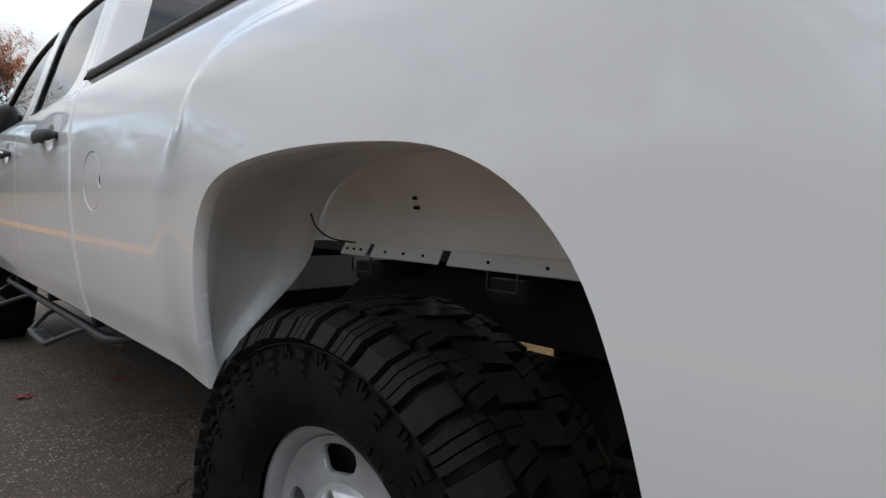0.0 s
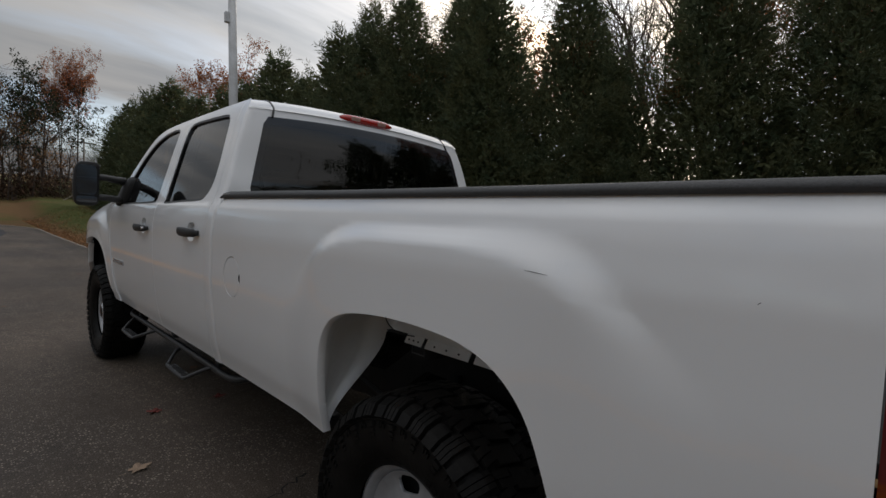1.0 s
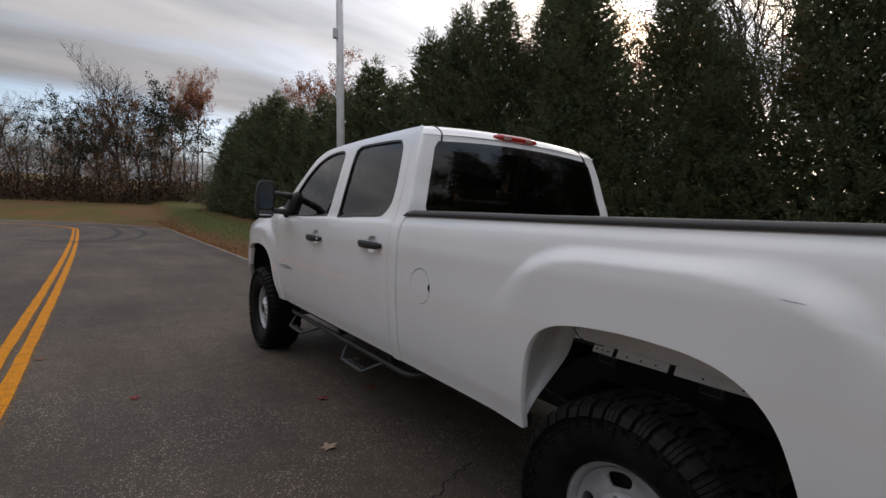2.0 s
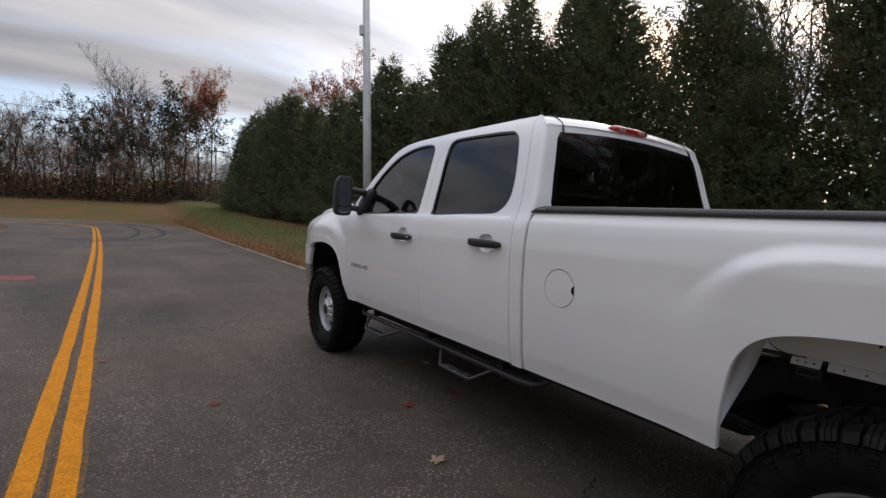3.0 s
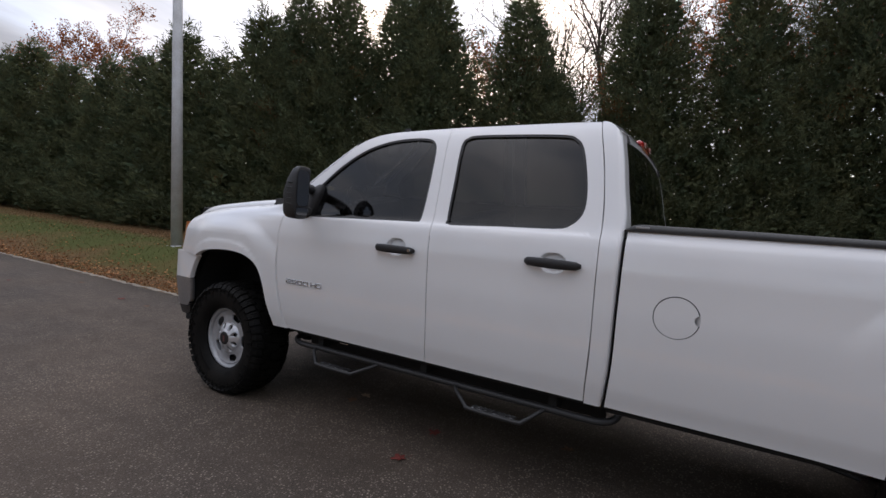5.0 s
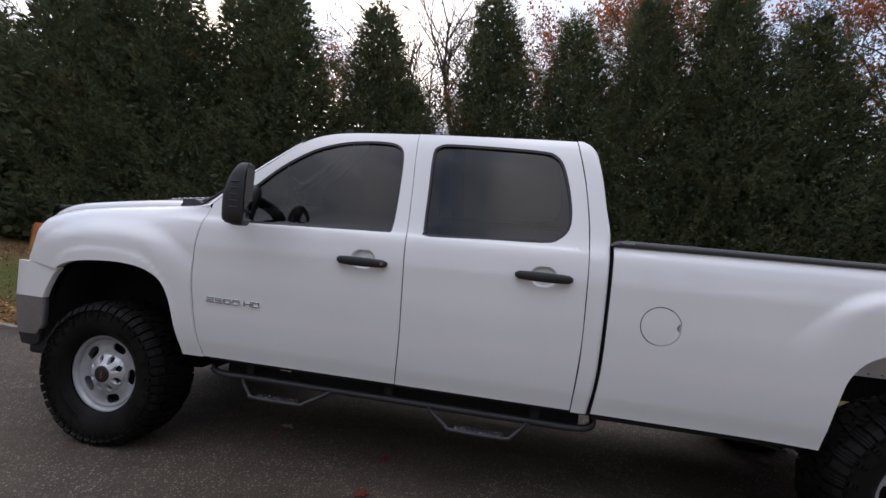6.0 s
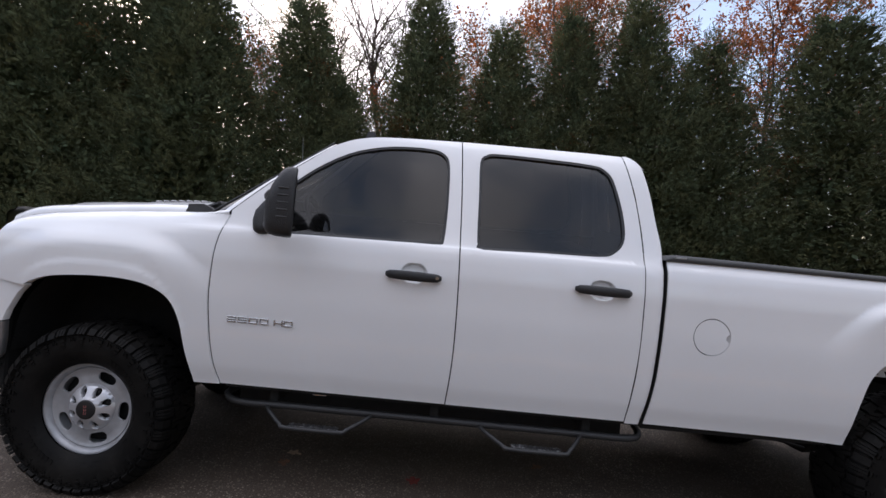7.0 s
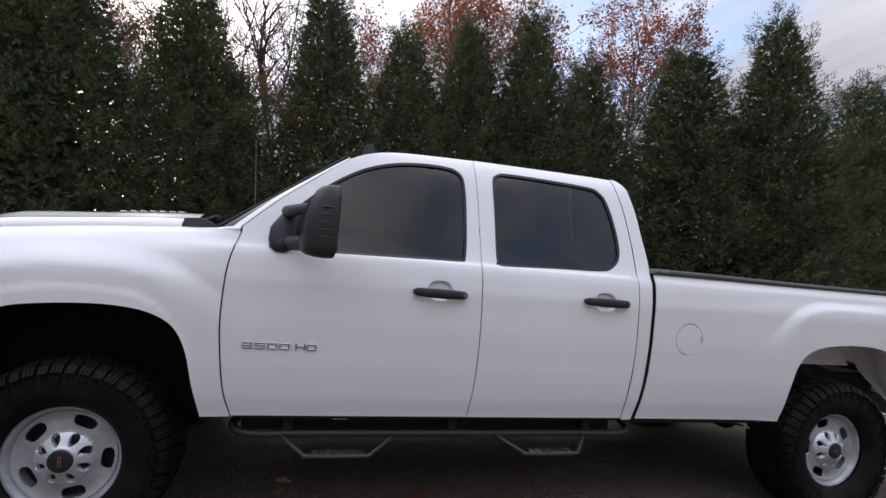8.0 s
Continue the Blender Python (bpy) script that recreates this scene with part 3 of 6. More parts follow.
def handle(y0, y1, z, lock, parent):
    bm = bmesh.new()
    n = 14
    rings = []
    for i in range(n + 1):
        t = i / n
        y = y0 + (y1 - y0) * t
        bow = 0.030 * math.sin(math.pi * min(1, max(0, t))) ** 0.5 if 0 < t < 1 else 0.0
        half = (0.0185 + 0.0065 * math.sin(math.pi * t) ** 0.7) * (0.55 if i in (0, n) else 1)
        x = -(SIDE(z) + 0.010 + bow)
        deep = 0.010 if 0 < i < n else 0.006
        mid = z + 0.004 * (t - 0.5)
        rings.append([bm.verts.new((x + deep * math.cos(a) * -1, y, mid + half * math.sin(a))) for a in (2 * math.pi * k / 10 for k in range(10))])
    for a, b in zip(rings, rings[1:]):
        for k in range(10):
            bm.faces.new((a[k], b[k], b[(k + 1) % 10], a[(k + 1) % 10]))
    bm.faces.new(rings[0]); bm.faces.new(rings[-1][::-1])
    for t in (0.10, 0.90):
        y = y0 + (y1 - y0) * t
        box(bm, (-(SIDE(z) + 0.022), y - 0.016, z - 0.012), (-(SIDE(z) - 0.006), y + 0.016, z + 0.012), 0.004)
    part("handle", bm, M_BLACK, parent, "black plastic pull handle", smooth=True)
    if lock:
        bm = bmesh.new()
        tube(bm, [(-(SIDE(z) + 0.040), y0 + 0.022, z), (-(SIDE(z) + 0.028), y0 + 0.022, z)], 0.009, 14)
        part("lock_cylinder", bm, M_CHROME, parent, "small silver key lock")


def window(loop, side, parent, name="window", material=None):
    inner = offset_loop(loop, 0.013)
    panel("window_seal", offset_loop(loop, 0.0008), [inner], lambda y, z: SIDE(z) - 0.004, side, M_TRIM, parent, step=0.12, depth=0.011, label="black rubber window surround")
    panel(name, offset_loop(loop, 0.004), [], lambda y, z: SIDE(z) - 0.016, side, material or M_GLASS, parent, step=0.12, depth=0.004, label="dark tinted window glass")


def build_cab_side(side):
    left = side < 0
    # dark seals behind the door gaps
    panel("door_seal", [(0.03, 0.63), (2.26, 0.63), (2.30, 1.10), (2.26, 1.42), (0.0, 1.42), (0.0, 1.0)], [], lambda y, z: SIDE(z) - 0.036, side, M_GAP, truck, step=0.1, depth=0.01)
    for line in (FENDER_GAP, DOOR_GAP):
        verts, faces = [], []
        for y, z in (p for p in smooth_line(line, 4) if p[1] < 1.44):
            verts += [(side * (SIDE(z) - 0.007), y - 0.010, z), (side * (SIDE(z) - 0.007), y + 0.012, z)]
        for i in range(len(verts) // 2 - 1):
            faces.append((2 * i, 2 * i + 1, 2 * i + 3, 2 * i + 2))
        raw("gap_seal", verts, faces, M_GAP, truck, "black rubber seal in the door gap")
    fg, dg, rg, ap = (smooth_line(c, 4) for c in (FENDER_GAP, DOOR_GAP, REAR_GAP, A_PILLAR))
    front = fg + ap[:-1] + dg[::-1]
    fw, rw = offset_loop(rounded(FRONT_WINDOW), -0.011), offset_loop(rounded(REAR_WINDOW), -0.011)
    d = panel("front_door", offset_loop(front, 0.0038), [fw], door_x if left else lambda y, z: SIDE(z), side, M_WHITE, truck, step=0.028 if left else 0.08, depth=0.05, fine=[(HANDLES["front_door"] - 0.07, HANDLES["front_door"] + 0.07, 1.204, 1.324, 0.007)] if left else ())
    window(fw, side, d)
    rear = dg + [(0.9, 2.0095), (0.6, 2.0095), (0.35, 2.0085)] + rg[::-1]
    r = panel("rear_door", offset_loop(rear, 0.0028), [rw], door_x if left else lambda y, z: SIDE(z), side, M_WHITE, truck, step=0.028 if left else 0.08, depth=0.05, fine=[(HANDLES["rear_door"] - 0.07, HANDLES["rear_door"] + 0.07, 1.204, 1.324, 0.007)] if left else ())
    window(rw, side, r)
    if left:
        handle(1.124, 1.405, 1.258, True, d)
        handle(0.178, 0.460, 1.270, False, r)
        badge(d)
    # slim black pillar strips inside the glass line
    bm = bmesh.new()
    box(bm, (side * 0.885 - 0.03, 0.03, 0.594), (side * 0.885 + 0.030, 2.19, 0.640), 0.008)
    # added dark screen behind the step bar, hides the bright ground beyond
    box(bm, (side * 0.70 - 0.015, 0.06, 0.470), (side * 0.70 + 0.015, 2.19, 0.640), 0.004)
    box(bm, (min(side * 0.70, side * 0.87), 0.06, 0.606), (max(side * 0.70, side * 0.87), 2.19, 0.630))
    part("rocker_panel", bm, M_UNDER, truck, "black rocker panel under the doors with an added dark screen behind")


def badge(parent):
    """Wide square-cut chrome characters, each built of bars."""
    w, hgt, bar = 0.046, 0.0305, 0.0072
    strokes = {"2": "tum lb".replace(" ", ""), "5": "tnmrb", "0": "tbLR", "H": "LRm", "D": "tbLR"}
    for text, first, gap in (("2500", 2.1785, 0.0550), ("HD", 1.9420, 0.0500)):
        bm = bmesh.new()
        for i, ch in enumerate(text):
            y0 = first - gap * i
            z0, z1, zm = 0.959 - hgt / 2, 0.959 + hgt / 2, 0.959
            bars = {"t": (0, w, z1 - bar, z1), "b": (0, w, z0, z0 + bar), "m": (0, w, zm - bar / 2, zm + bar / 2),
                    "L": (0, bar, z0 + bar, z1 - bar) if ch != "H" else (0, bar, z0, z1), "R": (w - bar, w, z0 + bar, z1 - bar) if ch != "H" else (w - bar, w, z0, z1),
                    "u": (w - bar, w, zm + bar / 2, z1 - bar), "l": (0, bar, z0 + bar, zm - bar / 2), "n": (0, bar, zm + bar / 2, z1 - bar), "r": (w - bar, w, z0 + bar, zm - bar / 2)}
            for k in strokes[ch]:
                u0, u1, za, zb = bars[k]
                if ch == "H" and k == "m":
                    u0, u1 = bar, w - bar
                x = -SIDE(0.959)
                box(bm, (x - 0.0065, y0 - u1, za), (x + 0.004, y0 - u0, zb), 0.0016, 1)
        part("lettering", bm, M_CHROME, parent, "chrome " + text + " lettering")


for side in (-1, 1):
    build_cab_side(side)


def build_cab_shell():
    # back wall with its rounded corners and the opening for the rear window
    gap = curve_of([(z, y - 0.0028) for y, z in REAR_GAP])
    back = curve_of([(0.60, 0.050), (0.83, 0.023), (1.06, 0.016), (1.30, 0.012), (1.48, 0.010), (1.65, 0.036), (1.80, 0.060), (1.94, 0.092), (2.01, 0.110)])
    rows, us = 46, [i / 40 for i in range(-40, 41)]
    verts, faces = [], []
    def place(u, f):
        s = 1 if u > 0 else -1
        a = abs(u)
        ztop = 2.006 if a >= 0.98 else 1.935 + 0.034 * (1 - (a / 0.98) ** 2.4) + 0.071 * sstep(0.86, 0.98, a)
        z = 0.605 + f * (ztop - 0.605)
        w = SIDE(z)
        if a > 0.82:
            t = (a - 0.82) / 0.18
            r, full = 0.022, gap(z) - back(z)
            x, y = w, gap(z) - (1 - t) * 2.2 * (full - r)
            if t < 1 - 1 / 2.2:
                ang = (t / (1 - 1 / 2.2)) * math.pi / 2
                x, y = w - r + r * math.sin(ang), back(z) + r * (1 - math.cos(ang))
            x = min(x, w)
        else:
            x = (w - 0.022) * a / 0.82
            y = back(z) - 0.012 * (1 - (a / 0.82) ** 2)
        return (s * x, y, z)
    for j in range(rows + 1):
        for u in us:
            verts.append(place(u, j / rows))
    n = len(us)
    for j in range(rows):
        for i in range(n - 1):
            c = [verts[j * n + i], verts[j * n + i + 1], verts[(j + 1) * n + i + 1], verts[(j + 1) * n + i]]
            zc, xc = sum(p[2] for p in c) / 4, sum(p[0] for p in c) / 4
            if 1.50 < zc < 1.88 and abs(xc) < 0.775 - 0.24 * (zc - 1.48):
                continue
            faces.append((j * n + i + 1, j * n + i, (j + 1) * n + i, (j + 1) * n + i + 1))
    shell = raw("cab_back", verts, faces, M_WHITE, truck, smooth=True)
    # rear window: one dark sheet set 3 mm proud of the opening
    verts, faces = [], []
    m, k = 24, 10
    for j in range(k + 1):
        f = j / k
        z = 1.47 + f * 0.435
        half = 0.822 - 0.26 * (z - 1.48)
        if j in (0, k):
            half -= 0.02
        for i in range(m + 1):
            u = -1 + 2 * i / m
            zz = z + (0.030 * (1 - u * u) if j else 0.0) * f
            verts.append((u * half, back(zz) - 0.012 * (1 - u * u) - 0.004, zz))
    for j in range(k):
        for i in range(m):
            a = j * (m + 1) + i
            faces.append((a, a + 1, a + m + 2, a + m + 1))
    raw("rear_window", verts, faces, M_DARKGLASS, shell, "dark tinted rear window glass", smooth=True)
    # roof
    edge = curve_of([(0.090, 1.935), (0.115, 1.962), (0.150, 1.988), (0.20, 2.004), (0.6, 2.0095), (1.08, 2.008), (1.28, 2.004), (1.50, 1.994), (1.64, 1.970), (1.76, 1.918)])
    ys = [0.090, 0.10, 0.115, 0.13, 0.15, 0.175, 0.20] + list(np.linspace(0.25, 1.62, 24)) + [1.66, 1.70, 1.73, 1.76]
    verts, faces = [], []
    us = [i / 20 for i in range(-20, 21)]
    for y in ys:
        for u in us:
            z = edge(y) + 0.034 * (1 - abs(u) ** 2.4)
            fwd = 0.055 * (1 - u * u) * sstep(1.3, 1.76, y) - 0.012 * (1 - u * u) * (1 - sstep(0.09, 0.25, y))
            verts.append((u * (SIDE(edge(y)) - 0.0015), y + fwd, z))
    n = len(us)
    for j in range(len(ys) - 1):
        for i in range(n - 1):
            a = j * n + i
            faces.append((a, a + 1, a + n + 1, a + n))
    roof = raw("roof", verts, faces, M_WHITE, truck, smooth=True)
    for s in (-1, 1):
        bm = bmesh.new()
        pts = [(s * 0.655, y - 0.012 * (1 - 0.84), edge(y) + 0.034 * (1 - (0.655 / SIDE(edge(y))) ** 2.4)) for y in (0.225, 0.18, 0.15, 0.128, 0.110, 0.096)]
        pts += [(s * 0.662, 0.084, 1.938), (s * 0.672, 0.072, 1.905)]
        tube(bm, pts, 0.006, 6)
        part("roof_moulding", bm, M_TRIM, roof, "black roof ditch moulding end")
    # windscreen
    verts, faces = [], []
    m, k = 24, 12
    for j in range(k + 1):
        f = j / k
        for i in range(m + 1):
            u = -1 + 2 * i / m
            half = 0.880 + (0.770 - 0.880) * f
            y = 2.36 + (1.772 - 2.36) * f + (0.145 + (0.055 - 0.145) * f) * (1 - u * u)
            z = 1.484 + (1.930 - 1.484) * f + 0.034 * f * (1 - u * u)
            verts.append((u * half, y, z))
    for j in range(k):
        for i in range(m):
            a = j * (m + 1) + i
            faces.append((a, a + m + 1, a + m + 2, a + 1))
    ws = raw("windscreen", verts, faces, M_CLEAR, truck, "clear windscreen glass", smooth=True)
    # black reveal strip and white pillar beside the windscreen
    for s in (-1, 1):
        a = [(s * (SIDE(z) + 0.001), y, z) for y, z in smooth_line(A_PILLAR[:4], 6)]
        b = [(s * (0.880 + (0.770 - 0.880) * t), 2.36 + (1.772 - 2.36) * t, 1.484 + (1.930 - 1.484) * t) for t in np.linspace(0, 1, len(a))]
        verts, rim = [], []
        for i, (p, q) in enumerate(zip(a, b)):
            p, q = Vector(p), Vector(q)
            k = math.sin(math.pi * i / (len(a) - 1)) ** 0.4 if 0 < i < len(a) - 1 else 0.0
            verts += [tuple(p), tuple(p.lerp(q, 0.2) + k * Vector((s * 0.004, 0.003, 0.005))), tuple(p.lerp(q, 0.36) + k * Vector((0, 0.003, 0.005)))]
            rim += [tuple(p.lerp(q, 0.36) + k * Vector((0, 0.001, 0.003))), tuple(p.lerp(q, 0.7) + k * Vector((0, 0.001, 0.006))), tuple(q)]
        faces = []
        for i in range(len(a) - 1):
            for j in range(2):
                k = 3 * i + j
                faces.append((k, k + 1, k + 4, k + 3) if s < 0 else (k, k + 3, k + 4, k + 1))
        raw("windscreen_pillar", verts, faces, M_WHITE, truck, smooth=True)
        raw("windscreen_border", rim, faces, M_BORDER, ws, "black printed border of the windscreen", smooth=True)
        bm = bmesh.new()
        tube(bm, [Vector(q) + Vector((0, 0.004, 0.002)) for q in b], 0.006, 6)
        part("windscreen_moulding", bm, M_TRIM, ws, "black windscreen edge strip")
    # third brake lamp
    bm = bmesh.new()
    n = 16
    rings = []
    for i in range(n + 1):
        t = i / n
        x = -0.235 + 0.40 * t
        k = 1 - abs(2 * t - 1) ** 6
        h, dp = 0.010 + 0.018 * k, 0.008 + 0.022 * k
        rings.append([bm.verts.new((x, 0.100 - dp * math.cos(a), 1.990 + h * math.sin(a))) for a in (2 * math.pi * q / 12 for q in range(12))])
    for a, b in zip(rings, rings[1:]):
        for q in range(12):
            bm.faces.new((a[q], b[q], b[(q + 1) % 12], a[(q + 1) % 12]))
    bm.faces.new(rings[0]); bm.faces.new(rings[-1][::-1])
    lamp = part("brake_lamp", bm, M_RED, truck, "red high brake lamp with clear cargo lenses", smooth=True)
    for x in (-0.135, 0.065):
        bm = bmesh.new()
        box(bm, (x - 0.032, 0.066, 1.979), (x + 0.032, 0.078, 2.003), 0.004)
        part("cargo_lens", bm, M_CLEARLENS, lamp, "clear ribbed lens")
    # small fin on the roof
    verts = [(-0.022, 1.705, 1.962), (0.022, 1.705, 1.962), (0.022, 1.585, 1.985), (-0.022, 1.585, 1.985), (-0.006, 1.668, 2.094), (0.006, 1.668, 2.094), (0.006, 1.625, 2.096), (-0.006, 1.625, 2.096)]
    verts = [(x - 0.42, y, z) for x, y, z in verts]
    raw("roof_aerial", verts, [(0, 1, 5, 4), (1, 2, 6, 5), (2, 3, 7, 6), (3, 0, 4, 7), (4, 5, 6, 7), (3, 2, 1, 0)], M_TRIM, roof, "black roof aerial fin")
    # cabin inside, dark behind the tint
    bm = bmesh.new()
    box(bm, (-0.86, 0.06, 0.62), (0.86, 2.24, 0.66))
    box(bm, (-0.84, 1.98, 0.9), (0.84, 2.30, 1.42), 0.06)
    part("dashboard", bm, M_DASH, truck, "dark grey cabin floor and dashboard")
    for x, y in ((-0.42, 1.15), (0.42, 1.15), (0.0, 0.35)):
        bm = bmesh.new()
        w = 0.62 if y < 1 else 0.26
        box(bm, (x - w, y - 0.05, 0.66), (x + w, y + 0.5, 0.98), 0.05)
        box(bm, (x - w, y - 0.16, 0.90), (x + w, y + 0.02, 1.40), 0.05)
        part("seat", bm, M_DASH, truck, "dark grey cloth seat")
    bm = bmesh.new()
    ring = [(-0.42 + 0.19 * math.cos(a), 1.860 + 0.085 * math.sin(a), 1.412 + 0.170 * math.sin(a)) for a in np.linspace(0, 2 * math.pi, 33)]
    tube(bm, ring, 0.016, 8, caps=False)
    tube(bm, [(-0.42, 1.895, 1.395), (-0.42, 2.04, 1.33)], [0.075, 0.045], 12)
    for a in (-0.25, math.pi + 0.25, 1.5 * math.pi):
        tube(bm, [(-0.42, 1.885, 1.395), (-0.42 + 0.185 * math.cos(a), 1.860 + 0.085 * math.sin(a), 1.412 + 0.170 * math.sin(a))], 0.018, 6)
    part("steering_wheel", bm, M_DASH, truck, "dark steering wheel", smooth=True)


build_cab_shell()


def fender_outline():
    fg = smooth_line(FENDER_GAP, 4)
    arch = smooth_line(FRONT_ARCH, 4)
    top = [(y, FENDER_TOP(y)) for y in (2.245, 2.40, 2.55, 2.70, 2.82, 2.95, 3.08, 3.20, 3.30, 3.36, 3.40)]
    front = [(3.408, 1.30), (3.436, 1.17), (3.466, 1.06)]
    return [(p[0] + 0.0042, p[1]) for p in fg] + top + front + arch[::-1]


def build_front(side):
    f = panel("front_fender", fender_outline(), [], fender_x, side, M_WHITE, truck, step=0.03 if side < 0 else 0.08, depth=0.045)
    # bumper end: painted cap over a bright steel bumper and a dark valance
    cap = [(3.206, 1.032), (3.245, 0.99), (3.295, 0.90), (3.315, 0.842), (3.57, 0.838), (3.57, 1.055), (3.33, 1.055)]
    bumper = panel("bumper_cap", cap, [], lambda y, z: 0.985 + 0.022 - nose_taper(y) * 1.1 - 0.6 * max(0, y - 3.45) ** 2, side, M_WHITE, truck, step=0.04, depth=0.04, label="white painted bumper cap")
    low = [(3.318, 0.834), (3.328, 0.74), (3.345, 0.66), (3.40, 0.60), (3.59, 0.585), (3.59, 0.832)]
    panel("steel_bumper", low, [], lambda y, z: 1.002 - nose_taper(y) - 0.14 * (0.84 - z) - 0.6 * max(0, y - 3.45) ** 2, side, M_STEEL, truck, step=0.04, depth=0.04, label="grey steel lower bumper")
    under = [(3.372, 0.598), (3.40, 0.545), (3.46, 0.515), (3.60, 0.505), (3.60, 0.583), (3.41, 0.596)]
    panel("valance", under, [], lambda y, z: 0.962 - nose_taper(y) - 0.30 * (0.60 - z) - 0.6 * max(0, y - 3.45) ** 2, side, M_BLACK, truck, step=0.04, depth=0.04, label="dark plastic valance under the bumper")
    lamp = [(3.412, 1.298), (3.441, 1.18), (3.470, 1.062), (3.58, 1.062), (3.555, 1.27), (3.48, 1.297)]
    panel("headlamp", lamp, [], lambda y, z: 0.985 - nose_taper(y) - 0.07 * max(0.0, z - 1.15) - 2.5 * max(0, y - 3.44) ** 2, side, M_AMBER, truck, step=0.03, depth=0.03, label="amber and clear side of the headlamp")
    bm = bmesh.new()
    box(bm, (min(side * 0.55, side * 0.90), 3.36, 0.46), (max(side * 0.55, side * 0.90), 3.50, 0.90), 0.02)
    box(bm, (min(side * 0.60, side * 0.945), 3.37, 0.62), (max(side * 0.60, side * 0.945), 3.40, 1.13), 0.004)
    part("bumper_bracket", bm, M_UNDER, truck, "black bracket behind the bumper end")
    # inner wheel arch
    bm = bmesh.new()
    arch = smooth_line(FRONT_ARCH + [(3.29, 0.90), (3.335, 0.66)], 3)
    rows = [[bm.verts.new((side * x, y + (0.004 if y > 2.86 else -0.004), z + 0.01)) for y, z in arch] for x in (0.90, 0.80, 0.60, 0.45)]
    for a, b in zip(rows, rows[1:]):
        for i in range(len(arch) - 1):
            bm.faces.new((a[i], a[i + 1], b[i + 1], b[i]))
    bm.faces.new(rows[-1])
    part("wheel_arch_liner", bm, M_UNDER, truck, "black inner wheel arch liner", smooth=True)


for side in (-1, 1):
    build_front(side)


def build_hood():
    verts, faces = [], []
    ys = [2.52, 2.60, 2.7, 2.8, 2.9, 3.0, 3.1, 3.2, 3.28, 3.34, 3.39, 3.43, 3.46]
    half = [0, 0.15, 0.3, 0.42, 0.50, 0.56, 0.62, 0.68, 0.74, 0.82, 0.88, 0.91, 0.94, 0.965, 0.985, 0.996, 1.0]
    us = [-a for a in half[:0:-1]] + half

    def hood_at(u, y):
        a = abs(u)
        w = 0.846 - nose_taper(y) * 0.8
        roll = 1.0 if a < 0.90 else math.sqrt(max(0.0, 1 - ((a - 0.90) / 0.10) ** 2))
        nose = sstep(3.28, 3.46, y)
        z = FENDER_TOP(y) + 0.046 * roll + 0.040 * (1 - sstep(0.50, 0.74, a)) * (1 - 0.35 * nose) + 0.012 * (1 - a * a) - 0.02 * nose * (1 - a)
        return (u * w, y + 0.17 * (1 - u * u) * sstep(2.9, 3.46, y), z)

    for y in ys:
        for u in us:
            verts.append(hood_at(u, y))
    n = len(us)
    for j in range(len(ys) - 1):
        for i in range(n - 1):
            a = j * n + i
            faces.append((a, a + 1, a + n + 1, a + n))
    hood = raw("hood", verts, faces, M_WHITE, truck, smooth=True)
    for s in (-1, 1):
        bm = bmesh.new()
        rows = [[bm.verts.new((s * x, y, hood_at(0.42, y)[2] + dz)) for x, dz in ((0.235, -0.004), (0.24, 0.001), (0.45, 0.001), (0.455, -0.004))] for y in np.linspace(2.61, 2.96, 8)]
        for a, b in zip(rows, rows[1:]):
            for i in range(3):
                bm.faces.new((a[i], a[i + 1], b[i + 1], b[i]))
        for q in (rows[0], rows[-1]):
            bm.faces.new(q)
        bmesh.ops.recalc_face_normals(bm, faces=bm.faces)
        part("louvre_tray", bm, M_BLACK, hood, "black tray of the hood louvres")
        for i in range(7):
            bm = bmesh.new()
            y = 2.625 + 0.047 * i
            z = hood_at(0.42, y)[2]
            box(bm, (s * 0.345 - 0.098, y, z - 0.004), (s * 0.345 + 0.098, y + 0.030, z + 0.006), 0.003)
            part("louvre", bm, M_WHITE, hood, "white raised hood louvre")
    bm = bmesh.new()
    rings = []
    for u in np.linspace(-0.95, 0.95, 23):
        p = Vector(hood_at(u, 3.46)) + Vector((0, 0.050, -0.014))
        rings.append([bm.verts.new(p + Vector(q)) for q in ((0, 0.018, -0.06), (0, 0.014, 0.020), (0, -0.040, 0.052), (0, -0.042, 0.046), (0, 0.004, 0.014), (0, 0.010, -0.06))])
    for a, b in zip(rings, rings[1:]):
        for k in range(6):
            bm.faces.new((a[k], a[(k + 1) % 6], b[(k + 1) % 6], b[k]))
    part("hood_deflector", bm, M_TRIM, hood, "black plastic deflector on the hood edge", smooth=True)
    # painted corner between fender, pillar and cowl
    for s in (-1, 1):
        outer = [(fender_x(y, FENDER_TOP(y)) - 0.001, y, FENDER_TOP(y) + 0.0005) for y in (2.242, 2.30, 2.362, 2.44, 2.53)]
        inner = [(0.931, 2.238, 1.507), (0.908, 2.30, 1.499), (0.881, 2.362, 1.488), (0.842, 2.44, 1.4835), (0.838, 2.53, 1.479)]
        verts, faces = [], []
        for a, b in zip(outer, inner):
            for f in (0, 0.5, 1):
                x, y, z = (p + (q - p) * f for p, q in zip(a, b))
                verts.append((s * (x + 0.012 * math.sin(math.pi * f)), y, z))
        for i in range(4):
            for q in range(2):
                k = 3 * i + q
                faces.append((k, k + 1, k + 4, k + 3) if s > 0 else (k, k + 3, k + 4, k + 1))
        raw("cowl_corner", verts, faces, M_WHITE, truck, smooth=True)
    # cowl and wipers
    bm = bmesh.new()
    rows = []
